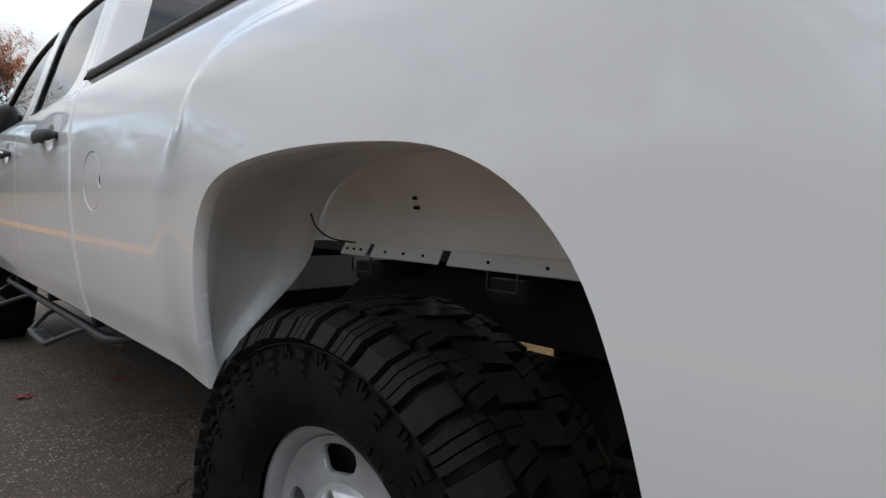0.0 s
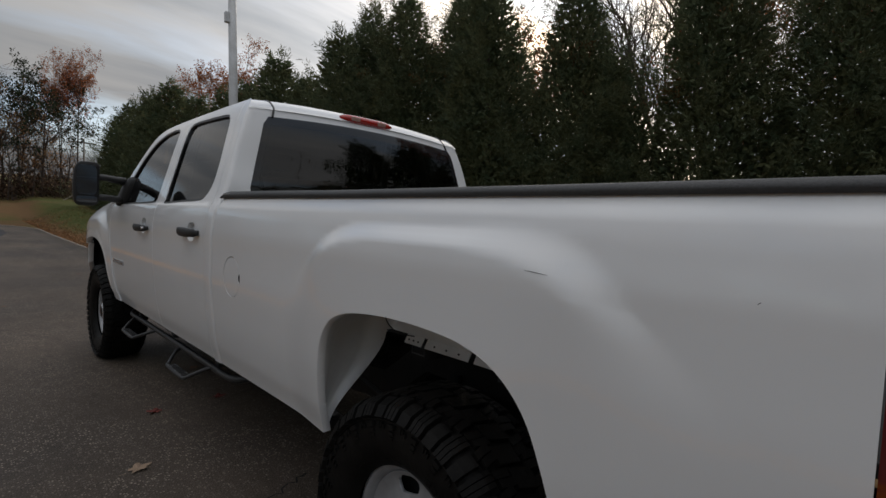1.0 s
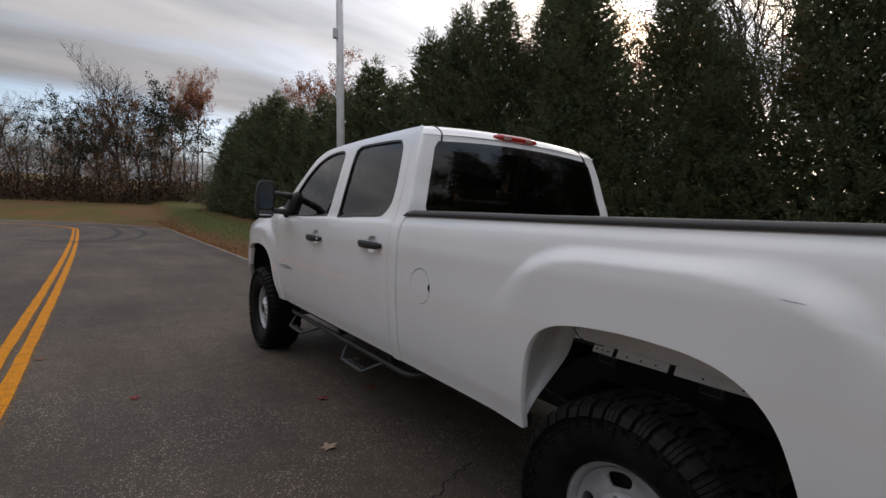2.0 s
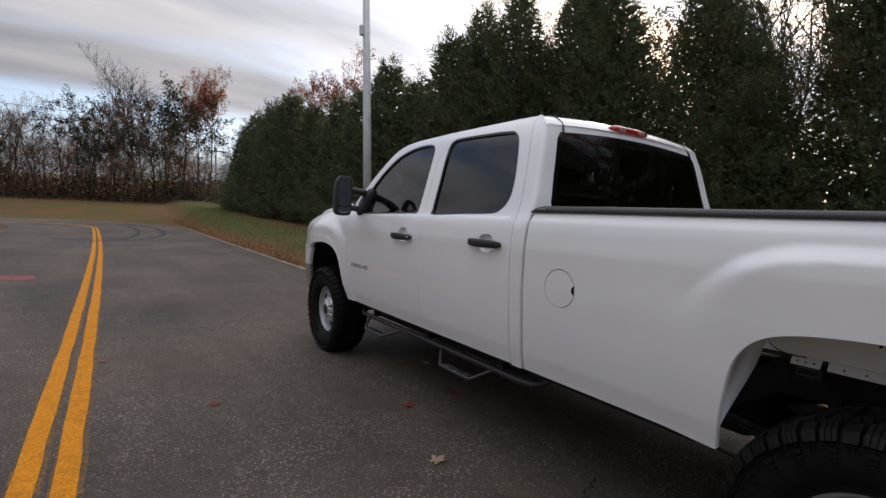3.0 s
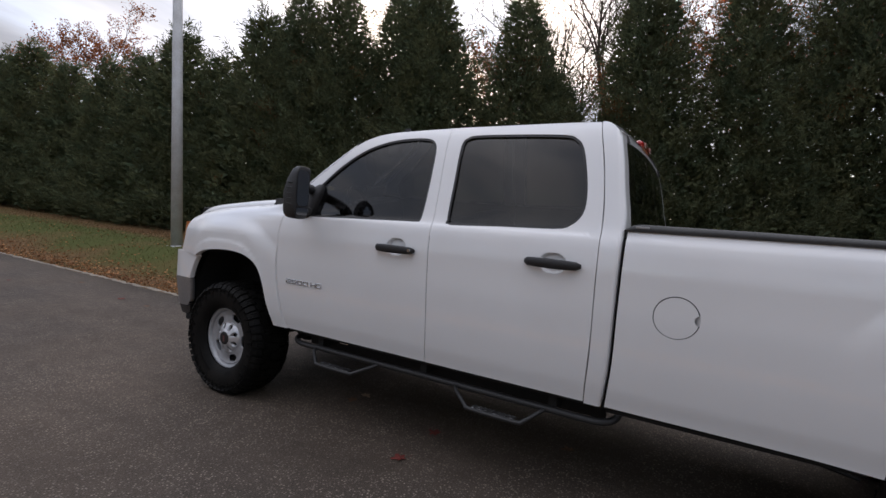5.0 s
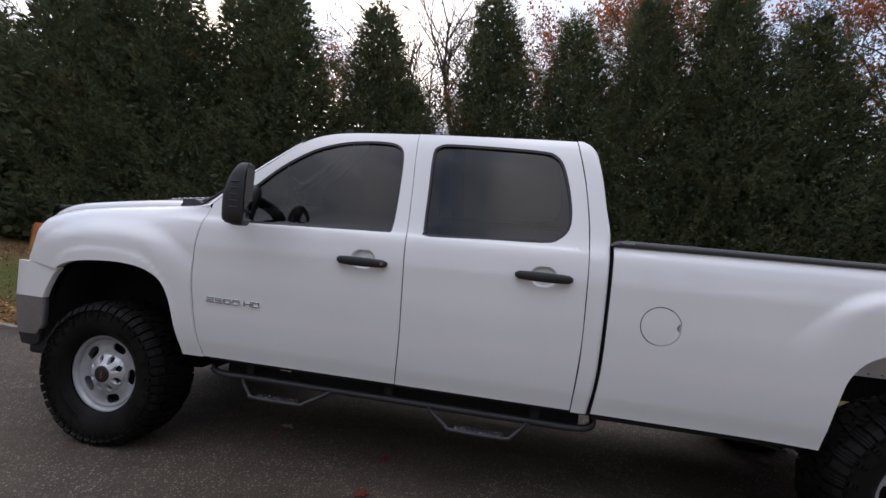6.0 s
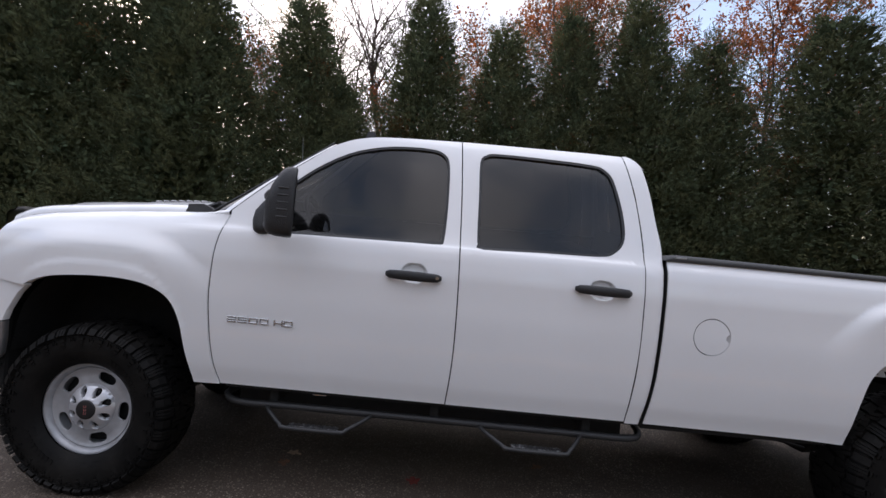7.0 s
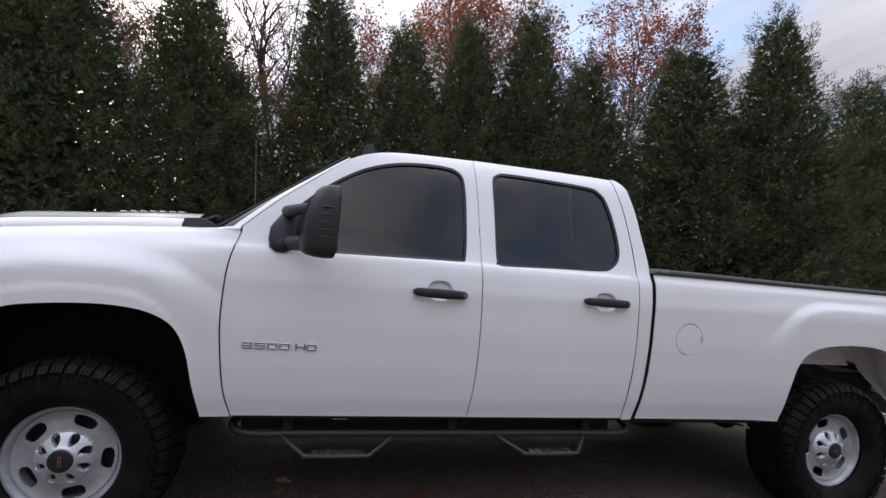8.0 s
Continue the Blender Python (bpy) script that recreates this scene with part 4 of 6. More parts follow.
    for y, z in ((2.53, 1.484), (2.50, 1.491), (2.43, 1.492), (2.36, 1.484)):
        rows.append([bm.verts.new((x, y + 0.13 * (1 - (x / 0.80) ** 2), z + 0.034 * (1 - (x / 0.80) ** 2))) for x in np.linspace(-0.80, 0.80, 25)])
    for a, b in zip(rows, rows[1:]):
        for i in range(24):
            bm.faces.new((a[i], a[i + 1], b[i + 1], b[i]))
    cowl = part("cowl", bm, M_BLACK, truck, "black plastic cowl panel below the windscreen", smooth=True)
    for s in (-1, 1):
        bm = bmesh.new()
        prof = [(2.515, 1.476), (2.512, 1.523), (2.47, 1.527), (2.43, 1.530), (2.385, 1.512), (2.355, 1.484)]
        rows = [[bm.verts.new((s * x, y + dy, z)) for y, z in prof] for x, dy in ((0.842, 0.0), (0.80, 0.012), (0.74, 0.03))]
        for a, b in zip(rows, rows[1:]):
            for i in range(len(prof)):
                bm.faces.new((a[i], a[(i + 1) % len(prof)], b[(i + 1) % len(prof)], b[i]))
        for q in (rows[0], rows[-1]):
            bm.faces.new(q)
        bmesh.ops.recalc_face_normals(bm, faces=bm.faces)
        bmesh.ops.bevel(bm, geom=bm.edges[:], offset=0.003, segments=1, affect="EDGES")
        part("cowl_end", bm, M_RAIL, cowl, "dark grey plastic end of the cowl")
    for x0, x1 in ((-0.78, -0.22), (-0.06, 0.52)):
        bm = bmesh.new()
        tube(bm, [(x, 2.38 + 0.14 * (1 - (x / 0.86) ** 2) - 0.03, 1.533 + 0.03 * (1 - (x / 0.86) ** 2)) for x in np.linspace(x0, x1, 8)], 0.010, 6)
        tube(bm, [(x0 + 0.02, 2.46, 1.513), (x0 + 0.05, 2.40, 1.548), (x0 + 0.3, 2.44, 1.558)], 0.011, 6)
        part("wiper", bm, M_TRIM, cowl, "black windscreen wiper")
    # front closing wall and grille
    bm = bmesh.new()
    box(bm, (-0.80, 3.36, 0.60), (0.80, 3.50, 1.32), 0.02)
    box(bm, (-0.52, 3.45, 0.62), (0.52, 3.59, 1.34), 0.02)
    part("grille", bm, M_BLACK, truck, "dark grille between the headlamps")
    bm = bmesh.new()
    tube(bm, [(0.90, 2.45, 1.42), (0.902, 2.452, 1.54), (0.910, 2.478, 1.95), (0.918, 2.508, 2.31)], [0.012, 0.003, 0.0017, 0.0015], 6)
    part("radio_aerial", bm, M_STEEL, truck, "thin pale whip aerial")


build_hood()


def mirror(side):
    bm = bmesh.new()
    # head: a rounded upright shell, its glass facing backwards
    n, rings = 20, []
    for y, k in ((1.806, 0.90), (1.811, 0.985), (1.84, 1.0), (1.875, 0.97), (1.905, 0.88), (1.926, 0.70), (1.936, 0.40)):
        ring = []
        for i in range(n):
            a = 2 * math.pi * i / n
            c, s = math.cos(a), math.sin(a)
            px = 0.080 * math.copysign(abs(c) ** 0.42, c) * k
            pz = 0.160 * math.copysign(abs(s) ** 0.42, s) * (0.55 + 0.45 * k)
            yy = 1.806 + (y - 1.806) * (1 - 0.42 * sstep(0.0, 0.16, pz))
            ring.append(bm.verts.new((side * (1.222 + px - 0.012 * sstep(0.06, 0.16, pz)), yy + 0.014 - 0.028 * (px / 0.09), 1.549 + pz)))
        rings.append(ring)
    for a, b in zip(rings, rings[1:]):
        for i in range(n):
            bm.faces.new((a[i], a[(i + 1) % n], b[(i + 1) % n], b[i]))
    bm.faces.new(rings[-1])
    bm.faces.new(rings[0][::-1])
    bmesh.ops.recalc_face_normals(bm, faces=bm.faces)
    root = part("tow_mirror", bm, M_BLACK, truck, "black towing mirror with twin extending arms", smooth=True)
    root.data.shade_smooth()
    for z0, z1, nm in ((1.468, 1.685, "mirror_glass"), (1.415, 1.460, "spotter_glass")):
        bm = bmesh.new()
        vs = []
        hw = 0.064
        for i in range(16):
            a = 2 * math.pi * i / 16
            c, s = math.cos(a), math.sin(a)
            px = hw * math.copysign(abs(c) ** 0.4, c)
            vs.append(bm.verts.new((side * (1.222 + px), 1.8155 - 0.028 * (px / 0.09), (z0 + z1) / 2 + (z1 - z0) / 2 * math.copysign(abs(s) ** 0.4, s))))
        bm.faces.new(vs if side > 0 else vs[::-1])
        bmesh.ops.recalc_face_normals(bm, faces=bm.faces)
        part(nm, bm, M_MIRROR, root, "silvered mirror glass")
    for z in (1.455, 1.605):
        bm = bmesh.new()
        pts = [(side * 0.95, 2.035, z - 0.012), (side * 1.02, 2.00, z - 0.006), (side * 1.08, 1.96, z), (side * 1.17, 1.905, z)]
        tube(bm, pts, [0.032, 0.028, 0.025, 0.024], 10)
        part("mirror_arm", bm, M_RAIL, root, "black mirror arm", smooth=True)
    bm = bmesh.new()
    rings = []
    for x, k in ((0.0, 1.0), (0.03, 0.99), (0.050, 0.88), (0.062, 0.62), (0.066, 0.25)):
        ring = []
        for i in range(18):
            a = 2 * math.pi * i / 18
            c, s = math.cos(a), math.sin(a)
            yy, zz = 2.050 + 0.066 * math.copysign(abs(c) ** 0.75, c) * k * (1 - 0.45 * max(0.0, s)), 1.515 + 0.120 * math.copysign(abs(s) ** 0.7, s) * k
            ring.append(bm.verts.new((side * (SIDE(zz) - 0.02 + x), yy - 0.42 * max(0.0, zz - 1.50), zz)))
        rings.append(ring)
    for a, b in zip(rings, rings[1:]):
        for i in range(18):
            bm.faces.new((a[i], a[(i + 1) % 18], b[(i + 1) % 18], b[i]))
    bm.faces.new(rings[-1])
    bmesh.ops.recalc_face_normals(bm, faces=bm.faces)
    part("mirror_foot", bm, M_BLACK, root, "black mirror foot on the door", smooth=True)
    for i in range(5):
        bm = bmesh.new()
        z = 1.475 + 0.032 * i
        box(bm, (side * 1.286, 1.822, z), (side * 1.303, 1.872, z + 0.007), 0.003)
        part("marker_rib", bm, M_RAIL, root)


for side in (-1, 1):
    mirror(side)


# ---- load bed ----
def build_bed(side):
    left = side < 0
    bf, arch = smooth_line(BED_FRONT, 4), smooth_line(REAR_ARCH, 4)
    outline = bf + [(-0.8, 1.457), (-1.6, 1.457), (-2.405, 1.457), (-2.405, 1.2), (-2.405, 0.9), (-2.405, 0.63)] + [(-2.2, 0.605)] + arch[::-1] + [(-0.5, 0.610)]
    fuel_c, fuel_r = (-0.240, 1.090), 0.0935
    ring = [(fuel_c[0] + fuel_r * math.cos(a), fuel_c[1] + fuel_r * math.sin(a)) for a in np.linspace(0, 2 * math.pi, 41)[:-1]]
    s = panel("bed_side", outline, [ring] if left else [], body_x, side, M_WHITE, truck, step=0.016 if left else 0.09, depth=0.03)
    if left:
        notch, bite = (-0.331, 1.090), 0.021

        def lid_x(y, z):
            return body_x(y, z) - 0.0006
        rl = fuel_r - 0.0046
        ring2 = []
        for a in np.linspace(math.pi, 3 * math.pi, 73)[:-1]:
            y, z = fuel_c[0] + rl * math.cos(a), fuel_c[1] + rl * math.sin(a)
            d = math.hypot(y - notch[0], z - notch[1])
            if d < bite:
                y = notch[0] + math.sqrt(bite ** 2 - (z - notch[1]) ** 2)
            ring2.append((y, z))
        panel("fuel_door", ring2, [], lid_x, side, M_WHITE, s, step=0.012, depth=0.0025, label="round white fuel filler door")
        panel("fuel_recess", [(fuel_c[0] + 0.11 * math.cos(a), fuel_c[1] + 0.11 * math.sin(a)) for a in np.linspace(0, 2 * math.pi, 25)[:-1]], [],
              lambda y, z: body_x(y, z) - 0.050, side, M_GAP, s, step=0.1, depth=0.005)
        # the bowl behind the notch rises towards the rear edge
        bowl = [(notch[0] + 0.005 + 0.019 * math.cos(a), notch[1] + 0.023 * math.sin(a)) for a in np.linspace(0, 2 * math.pi, 25)[:-1]]
        panel("finger_bowl", bowl, [], lambda y, z: body_x(y, z) - 0.001 - 0.024 * sstep(-0.344, -0.308, y), side, M_WHITE, s, step=0.005, depth=0.001, label="white finger scoop at the fuel door")
        # two scratches in the paint
        for y, z, ln, tilt in ((-1.875, 1.283, 0.055, -0.1), (-2.26, 1.275, 0.005, 0.8)):
            bm = bmesh.new()
            vs = []
            for i in range(7):
                t = i / 6
                yy, zz = y - ln * (t - 0.5), z + tilt * ln * (t - 0.5)
                w = 0.0006 * math.sin(math.pi * t) + 0.0002
                vs.append((bm.verts.new((side * (body_x(yy, zz) + 0.0035), yy, zz + w)), bm.verts.new((side * (body_x(yy, zz) + 0.0035), yy, zz - w))))
            for a, b in zip(vs, vs[1:]):
                bm.faces.new((a[0], b[0], b[1], a[1]))
            part("scratch", bm, M_GAP, s, "short dark scratch in the paint")
    # dark strip down the bed's front edge, for the shade in the cab gap
    verts, faces = [], []
    for y, z in bf:
        verts += [(side * (SIDE(z) - 0.0035), y + 0.004, z), (side * (SIDE(z) - 0.10), y + 0.006, z)]
    for i in range(len(bf) - 1):
        faces.append((2 * i, 2 * i + 1, 2 * i + 3, 2 * i + 2))
    raw("bed_edging", verts, faces, M_GAP, s, "dark strip standing in for the shade in the cab gap")
    # rail cap with a rounded top
    prof = [(0.962, 1.436), (0.968, 1.446), (0.966, 1.456), (0.957, 1.466), (0.938, 1.471), (0.86, 1.471), (0.845, 1.466), (0.842, 1.44)]
    bm = bmesh.new()
    rings = []
    for y, k in ((0.010, 0.10), (0.0, 0.45), (-0.025, 0.85), (-0.06, 1.0), (-0.5, 0.92), (-1.0, 0.82), (-1.9, 0.76), (-2.46, 0.76), (-2.475, 0.5)):
        rings.append([bm.verts.new((side * (x - 0.004), y, 1.449 - 0.004 * sstep(0.3, 1.2, -y) + (z - 1.436) * k)) for x, z in prof])
    for a, b in zip(rings, rings[1:]):
        for i in range(len(prof) - 1):
            bm.faces.new((a[i], a[i + 1], b[i + 1], b[i]))
    bmesh.ops.recalc_face_normals(bm, faces=bm.faces)
    cap = part("rail_cap", bm, M_RAIL, truck, "black ribbed plastic bed rail cap", smooth=True)
    bm = bmesh.new()
    box(bm, (min(side * 0.952, side * 0.9645), -0.098, 1.4645), (max(side * 0.952, side * 0.9645), -0.040, 1.4735), 0.001)
    part("rail_tag", bm, M_STEEL, cap, "small pale tag on the rail cap")
    # dark lip under the side, ahead of the wheel
    bm = bmesh.new()
    box(bm, (side * 0.875 - 0.02, -0.93, 0.575), (side * 0.875 + 0.02, 0.03, 0.640), 0.006)
    part("lower_lip", bm, M_UNDER, truck, "black lip under the bed side")
    # inner wall of the bed
    bm = bmesh.new()
    box(bm, (side * 0.80, -2.42, 1.20), (side * 0.845, -0.01, 1.44))
    part("bed_inner_wall", bm, M_INNER, truck)
    # tail lamp
    lamp = [(-2.408, 0.95), (-2.408, 1.30), (-2.48, 1.30), (-2.48, 0.95)]
    panel("tail_lamp", lamp, [], lambda y, z: body_x(-2.408, z) - 0.004 - 6.0 * (y + 2.408) ** 2, side, M_DARKRED, truck, step=0.03, depth=0.04, label="dark red tail lamp")
    for z0, z1 in ((0.63, 0.945), (1.305, 1.457)):
        panel("bed_corner", [(-2.408, z0), (-2.408, z1), (-2.48, z1), (-2.48, z0)], [], lambda y, z: body_x(-2.408, z) - 6.0 * (y + 2.408) ** 2, side, M_WHITE, truck, step=0.05, depth=0.03)
    wheelhouse(side)


def wheelhouse(side):
    """Painted sheet inside the rear arch: a lip, a curved front wall and a side wall that ends in a flange."""
    arch = smooth_line(REAR_ARCH, 5)
    cy = -1.44
    bm = bmesh.new()
    steps, rows = 24, []
    for k in range(steps + 1):
        t = k / steps
        row = []
        for y, z in arch:
            outer = body_x(y, z) - 0.022
            if y > cy:
                inner = 0.700 + 0.215 * (1 - sstep(0.61, 0.905, z))
            else:
                inner = 0.700 + 0.235 * (1 - sstep(0.61, 0.93, z))
            x = outer + (inner - outer) * t
            grow = 0.002 + 0.041 * sstep(0.10, 0.75, t)
            front = sstep(cy, -1.0, y)
            bow = front * (0.010 * sstep(0.10, 0.16, t) + 0.016 * math.sin(math.pi * min(t / 0.62, 1.0)) - 0.030 * sstep(0.60, 1.0, t))
            row.append(bm.verts.new((side * x, y + grow * (y - cy) / 0.5 + bow, z + grow * (z - 0.60) / 0.5)))
        rows.append(row)
    for k in range(steps):
        for i in range(len(arch) - 1):
            bm.faces.new((rows[k][i], rows[k][i + 1], rows[k + 1][i + 1], rows[k + 1][i]))
    bmesh.ops.recalc_face_normals(bm, faces=bm.faces)
    wh = part("wheelhouse", bm, M_INNER, truck, "pale painted wheelhouse sheet with road dirt", smooth=True)
    # side wall
    bm = bmesh.new()
    top = [(y, z) for y, z in arch if z > 0.90]
    top = [(y + 0.043 * (y - cy) / 0.5, z + 0.043 * (z - 0.60) / 0.5) for y, z in top]
    levels = 8
    cols = []
    for y, z in top:
        col = []
        for j in range(levels + 1):
            t = j / levels
            zz = z + (0.948 - z) * t
            col.append(bm.verts.new((side * (0.700 - 0.040 * sstep(0, 0.6, t)), y, zz)))
        cols.append(col)
    for a, b in zip(cols, cols[1:]):
        for j in range(levels):
            bm.faces.new((a[j], b[j], b[j + 1], a[j + 1]))
    bmesh.ops.recalc_face_normals(bm, faces=bm.faces)
    part("wheelhouse_wall", bm, M_INNER, wh, smooth=True)
    for y0, y1 in ((-1.175, -1.085), (-1.405, -1.195), (-1.880, -1.430)):
        bm = bmesh.new()
        n = max(2, int((y1 - y0) / 0.05))
        prof = [(0.664, 0.951), (0.668, 0.948), (0.684, 0.920), (0.681, 0.918), (0.664, 0.945)]
        rings = [[bm.verts.new((side * x, y0 + (y1 - y0) * i / n, z)) for x, z in prof] for i in range(n + 1)]
        for a, b in zip(rings, rings[1:]):
            for k in range(5):
                bm.faces.new((a[k], a[(k + 1) % 5], b[(k + 1) % 5], b[k]))
        bm.faces.new(rings[0]); bm.faces.new(rings[-1][::-1])
        bmesh.ops.recalc_face_normals(bm, faces=bm.faces)
        part("flange", bm, M_INNER, wh, "pale sheet metal flange")
        for t in (0.22, 0.5, 0.78):
            bm = bmesh.new()
            y = y0 + (y1 - y0) * t
            tube(bm, [(side * 0.670, y, 0.929), (side * 0.6795, y, 0.9345)], 0.0035, 7)
            part("rivet_hole", bm, M_GAP, wh)
    for y in (-1.13, -1.545):
        bm = bmesh.new()
        for a, b in (((0, -0.03, 0.0), (0.003, 0.03, 0.04)), ):
            box(bm, (side * 0.652 - 0.002, y - 0.036, 0.878), (side * 0.652 + 0.002, y - 0.033, 0.914))
            box(bm, (side * 0.652 - 0.002, y + 0.033, 0.878), (side * 0.652 + 0.002, y + 0.036, 0.914))
            box(bm, (side * 0.652 - 0.002, y - 0.036, 0.875), (side * 0.652 + 0.002, y + 0.036, 0.879))
        part("bracket", bm, M_TUBE, wh, "thin steel channel end")
    # a seam where two sheets overlap
    bm = bmesh.new()
    seam = smooth_line([(0.735, -1.025, 1.075), (0.725, -1.020, 1.02), (0.715, -1.028, 0.985), (0.703, -1.055, 0.962), (0.688, -1.09, 0.952), (0.670, -1.13, 0.949)], 4)
    tube(bm, [(side * (x + 0.004), y, z) for x, y, z in seam], 0.0022, 5)
    part("sheet_seam", bm, M_GAP, wh, "dark seam between two sheets")
    # bolt holes
    for x, y, z in ((0.665, -1.322, 1.058), (0.665, -1.326, 1.037), (0.706, -0.985, 0.918)):
        bm = bmesh.new()
        tube(bm, [(side * (x + 0.010), y, z), (side * (x - 0.01), y, z)], 0.0045, 8)
        part("bolt_hole", bm, M_GAP, wh, "dark bolt hole")


for side in (-1, 1):
    build_bed(side)

bm = bmesh.new()
box(bm, (-0.62, -2.44, 0.92), (0.62, -0.04, 0.95))
part("bed_floor", bm, M_UNDER, truck, "dark underside of the bed floor")
bm = bmesh.new()
box(bm, (-0.88, -0.07, 0.66), (0.88, -0.035, 1.442), 0.004)
part("bed_front_wall", bm, M_WHITE, truck)
bm = bmesh.new()
box(bm, (-0.82, -2.51, 0.68), (0.82, -2.45, 1.44), 0.012)
part("tailgate", bm, M_WHITE, truck, "white tailgate")
bm = bmesh.new()
box(bm, (-0.92, -2.68, 0.52), (0.92, -2.52, 0.70), 0.03)
part("rear_bumper", bm, M_STEEL, truck, "grey steel rear bumper")


# ---- wheels ----
def lug(bm, rings, a0, a1, prof, top, squeeze=0.8, skew=0.0):
    """A tread block between two angles, over a (side, radius) line, raised by top."""
    lo, hi = [], []
    n = len(prof)
    for i, (d, r) in enumerate(prof):
        nx = 0.0
        s = skew * i / max(1, n - 1)
        mid, half = (a0 + a1) / 2 + s, (a1 - a0) / 2
        dr = (prof[min(i + 1, n - 1)][0] - prof[max(i - 1, 0)][0], prof[min(i + 1, n - 1)][1] - prof[max(i - 1, 0)][1])
        k = math.hypot(*dr) or 1
        no = (-dr[1] / k, dr[0] / k)
        if no[1] < 0 or (abs(no[1]) < 1e-6 and no[0] * d < 0):
            no = (-no[0], -no[1])
        if abs(d) > 0.13 and no[0] * d < 0:
            no = (-no[0], -no[1])
        for out, lift, sq in ((lo, -0.004, 1.0), (hi, top, squeeze)):
            dd, rr = d + no[0] * lift, r + no[1] * lift
            out.append([bm.verts.new((dd, rr * math.cos(mid + e * half * sq), rr * math.sin(mid + e * half * sq))) for e in (-1, 1)])
    for i in range(n - 1):
        bm.faces.new((hi[i][0], hi[i][1], hi[i + 1][1], hi[i + 1][0]))
        for e in (0, 1):
            bm.faces.new((lo[i][e], lo[i + 1][e], hi[i + 1][e], hi[i][e]))
    for i in (0, n - 1):
        bm.faces.new((lo[i][0], lo[i][1], hi[i][1], hi[i][0]))
    # a hidden web ties the block to the carcass
    c = lo[n // 2][0].co
    k = round(math.atan2(c.z, c.y) / (2 * math.pi) * 72) % 72
    near = min((ring[k] for ring in rings), key=lambda v: (v.co - c).length)
    bm.faces.new((lo[n // 2][0], lo[n // 2][1], near))


def wheel_meshes():
    """Tyre and rim round the x axis, the outside towards -x."""
    out = {}
    carc = [(0.112, 0.232), (0.128, 0.246), (0.146, 0.275), (0.156, 0.315), (0.156, 0.350), (0.150, 0.385), (0.136, 0.408), (0.112, 0.419), (0.06, 0.424), (0.0, 0.425)]
    ring = [(-d, r) for d, r in carc] + [(d, r) for d, r in carc[::-1][1:]]
    bm = bmesh.new()
    rings = lathe(bm, ring, 72)
    for f in bm.faces:
        f.smooth = True
    N = 24
    w = 2 * math.pi / N
    rng = random.Random(7)
    side_line = [(0.1550, 0.3835), (0.1505, 0.390), (0.138, 0.409), (0.112, 0.420)]
    for s in (-1, 1):
        for i in range(N):
            a = w * (i + (0.5 if s > 0 else 0)) + rng.uniform(-0.004, 0.004)
            # shoulder: a broad block cut by two sipes, then a plain one set back
            for e0, e1 in ((-0.47, -0.355), (-0.335, -0.205), (-0.185, -0.07)):
                lug(bm, rings, a + e0 * w, a + e1 * w, [(s * d, r) for d, r in side_line] + [(s * 0.091, 0.423)], 0.0175, 0.95, 0.012)
            lug(bm, rings, a + 0.03 * w, a + 0.43 * w, [(s * d, r - 0.001) for d, r in side_line] + [(s * 0.104, 0.421)], 0.0155, 0.86, 0.012)
            # second row: six-sided blocks that reach into the gaps
            for e0, e1, d0, d1 in ((-0.36, 0.06, 0.085, 0.036), (0.14, 0.57, 0.098, 0.044)):
                sk = 0.02 if e0 < 0 else -0.02
                mid = (d0 + d1) / 2
                lug(bm, rings, a + e0 * w, a + (e0 + e1) / 2 * w - 0.002, [(s * d0, 0.4225), (s * (mid + 0.006), 0.424), (s * d1, 0.4248)], 0.0165, 0.93, sk)
                lug(bm, rings, a + (e0 + e1) / 2 * w + 0.002, a + e1 * w, [(s * (d0 - 0.008), 0.4225), (s * mid, 0.424), (s * (d1 - 0.006), 0.4248)], 0.0165, 0.93, sk)
            # side biters below the rim of the tread, smaller towards the hub
            for e0, e1, r0, r1, up in ((-0.40, -0.13, 0.3600, 0.3735, 0.0060), (-0.375, -0.16, 0.3435, 0.3525, 0.0045), (-0.35, -0.20, 0.3305, 0.3360, 0.0030)):
                lug(bm, rings, a + e0 * w, a + e1 * w, [(s * 0.1572, r0), (s * 0.1565, r1)], up, 0.9)
            for e0, e1, r0, r1 in ((0.10, 0.17, 0.357, 0.374), (0.21, 0.28, 0.362, 0.376), (0.31, 0.37, 0.355, 0.368)):
                lug(bm, rings, a + e0 * w, a + e1 * w, [(s * 0.1570, r0), (s * 0.1560, r1)], 0.0035, 0.8)
    # centre row: slanted interlocking blocks
    for i in range(40):
        w2 = 2 * math.pi / 40
        a = w2 * i + rng.uniform(-0.004, 0.004)
        off = 0.008 * (1 if i % 2 else -1)
        lug(bm, rings, a - 0.43 * w2, a + 0.40 * w2, [(-0.036 + off, 0.4248), (-0.012 + off, 0.4252), (0.012 + off, 0.4252), (0.036 + off, 0.4248)], 0.0160, 0.92, 0.05 if i % 2 else 0.035)
    # raised ring on the outer sidewall
    for i in range(72):
        lug(bm, rings, 2 * math.pi * i / 72, 2 * math.pi * (i + 1) / 72, [(-0.1545, 0.3785), (-0.1537, 0.3815)], 0.0035, 1.0)
    # a thin broken ring of raised marks near the rim
    for i in range(26):
        if i % 9 < 7:
            lug(bm, rings, 0.24 * i, 0.24 * i + 0.13, [(-0.1372, 0.2600), (-0.1392, 0.2635)], 0.0015, 0.95)
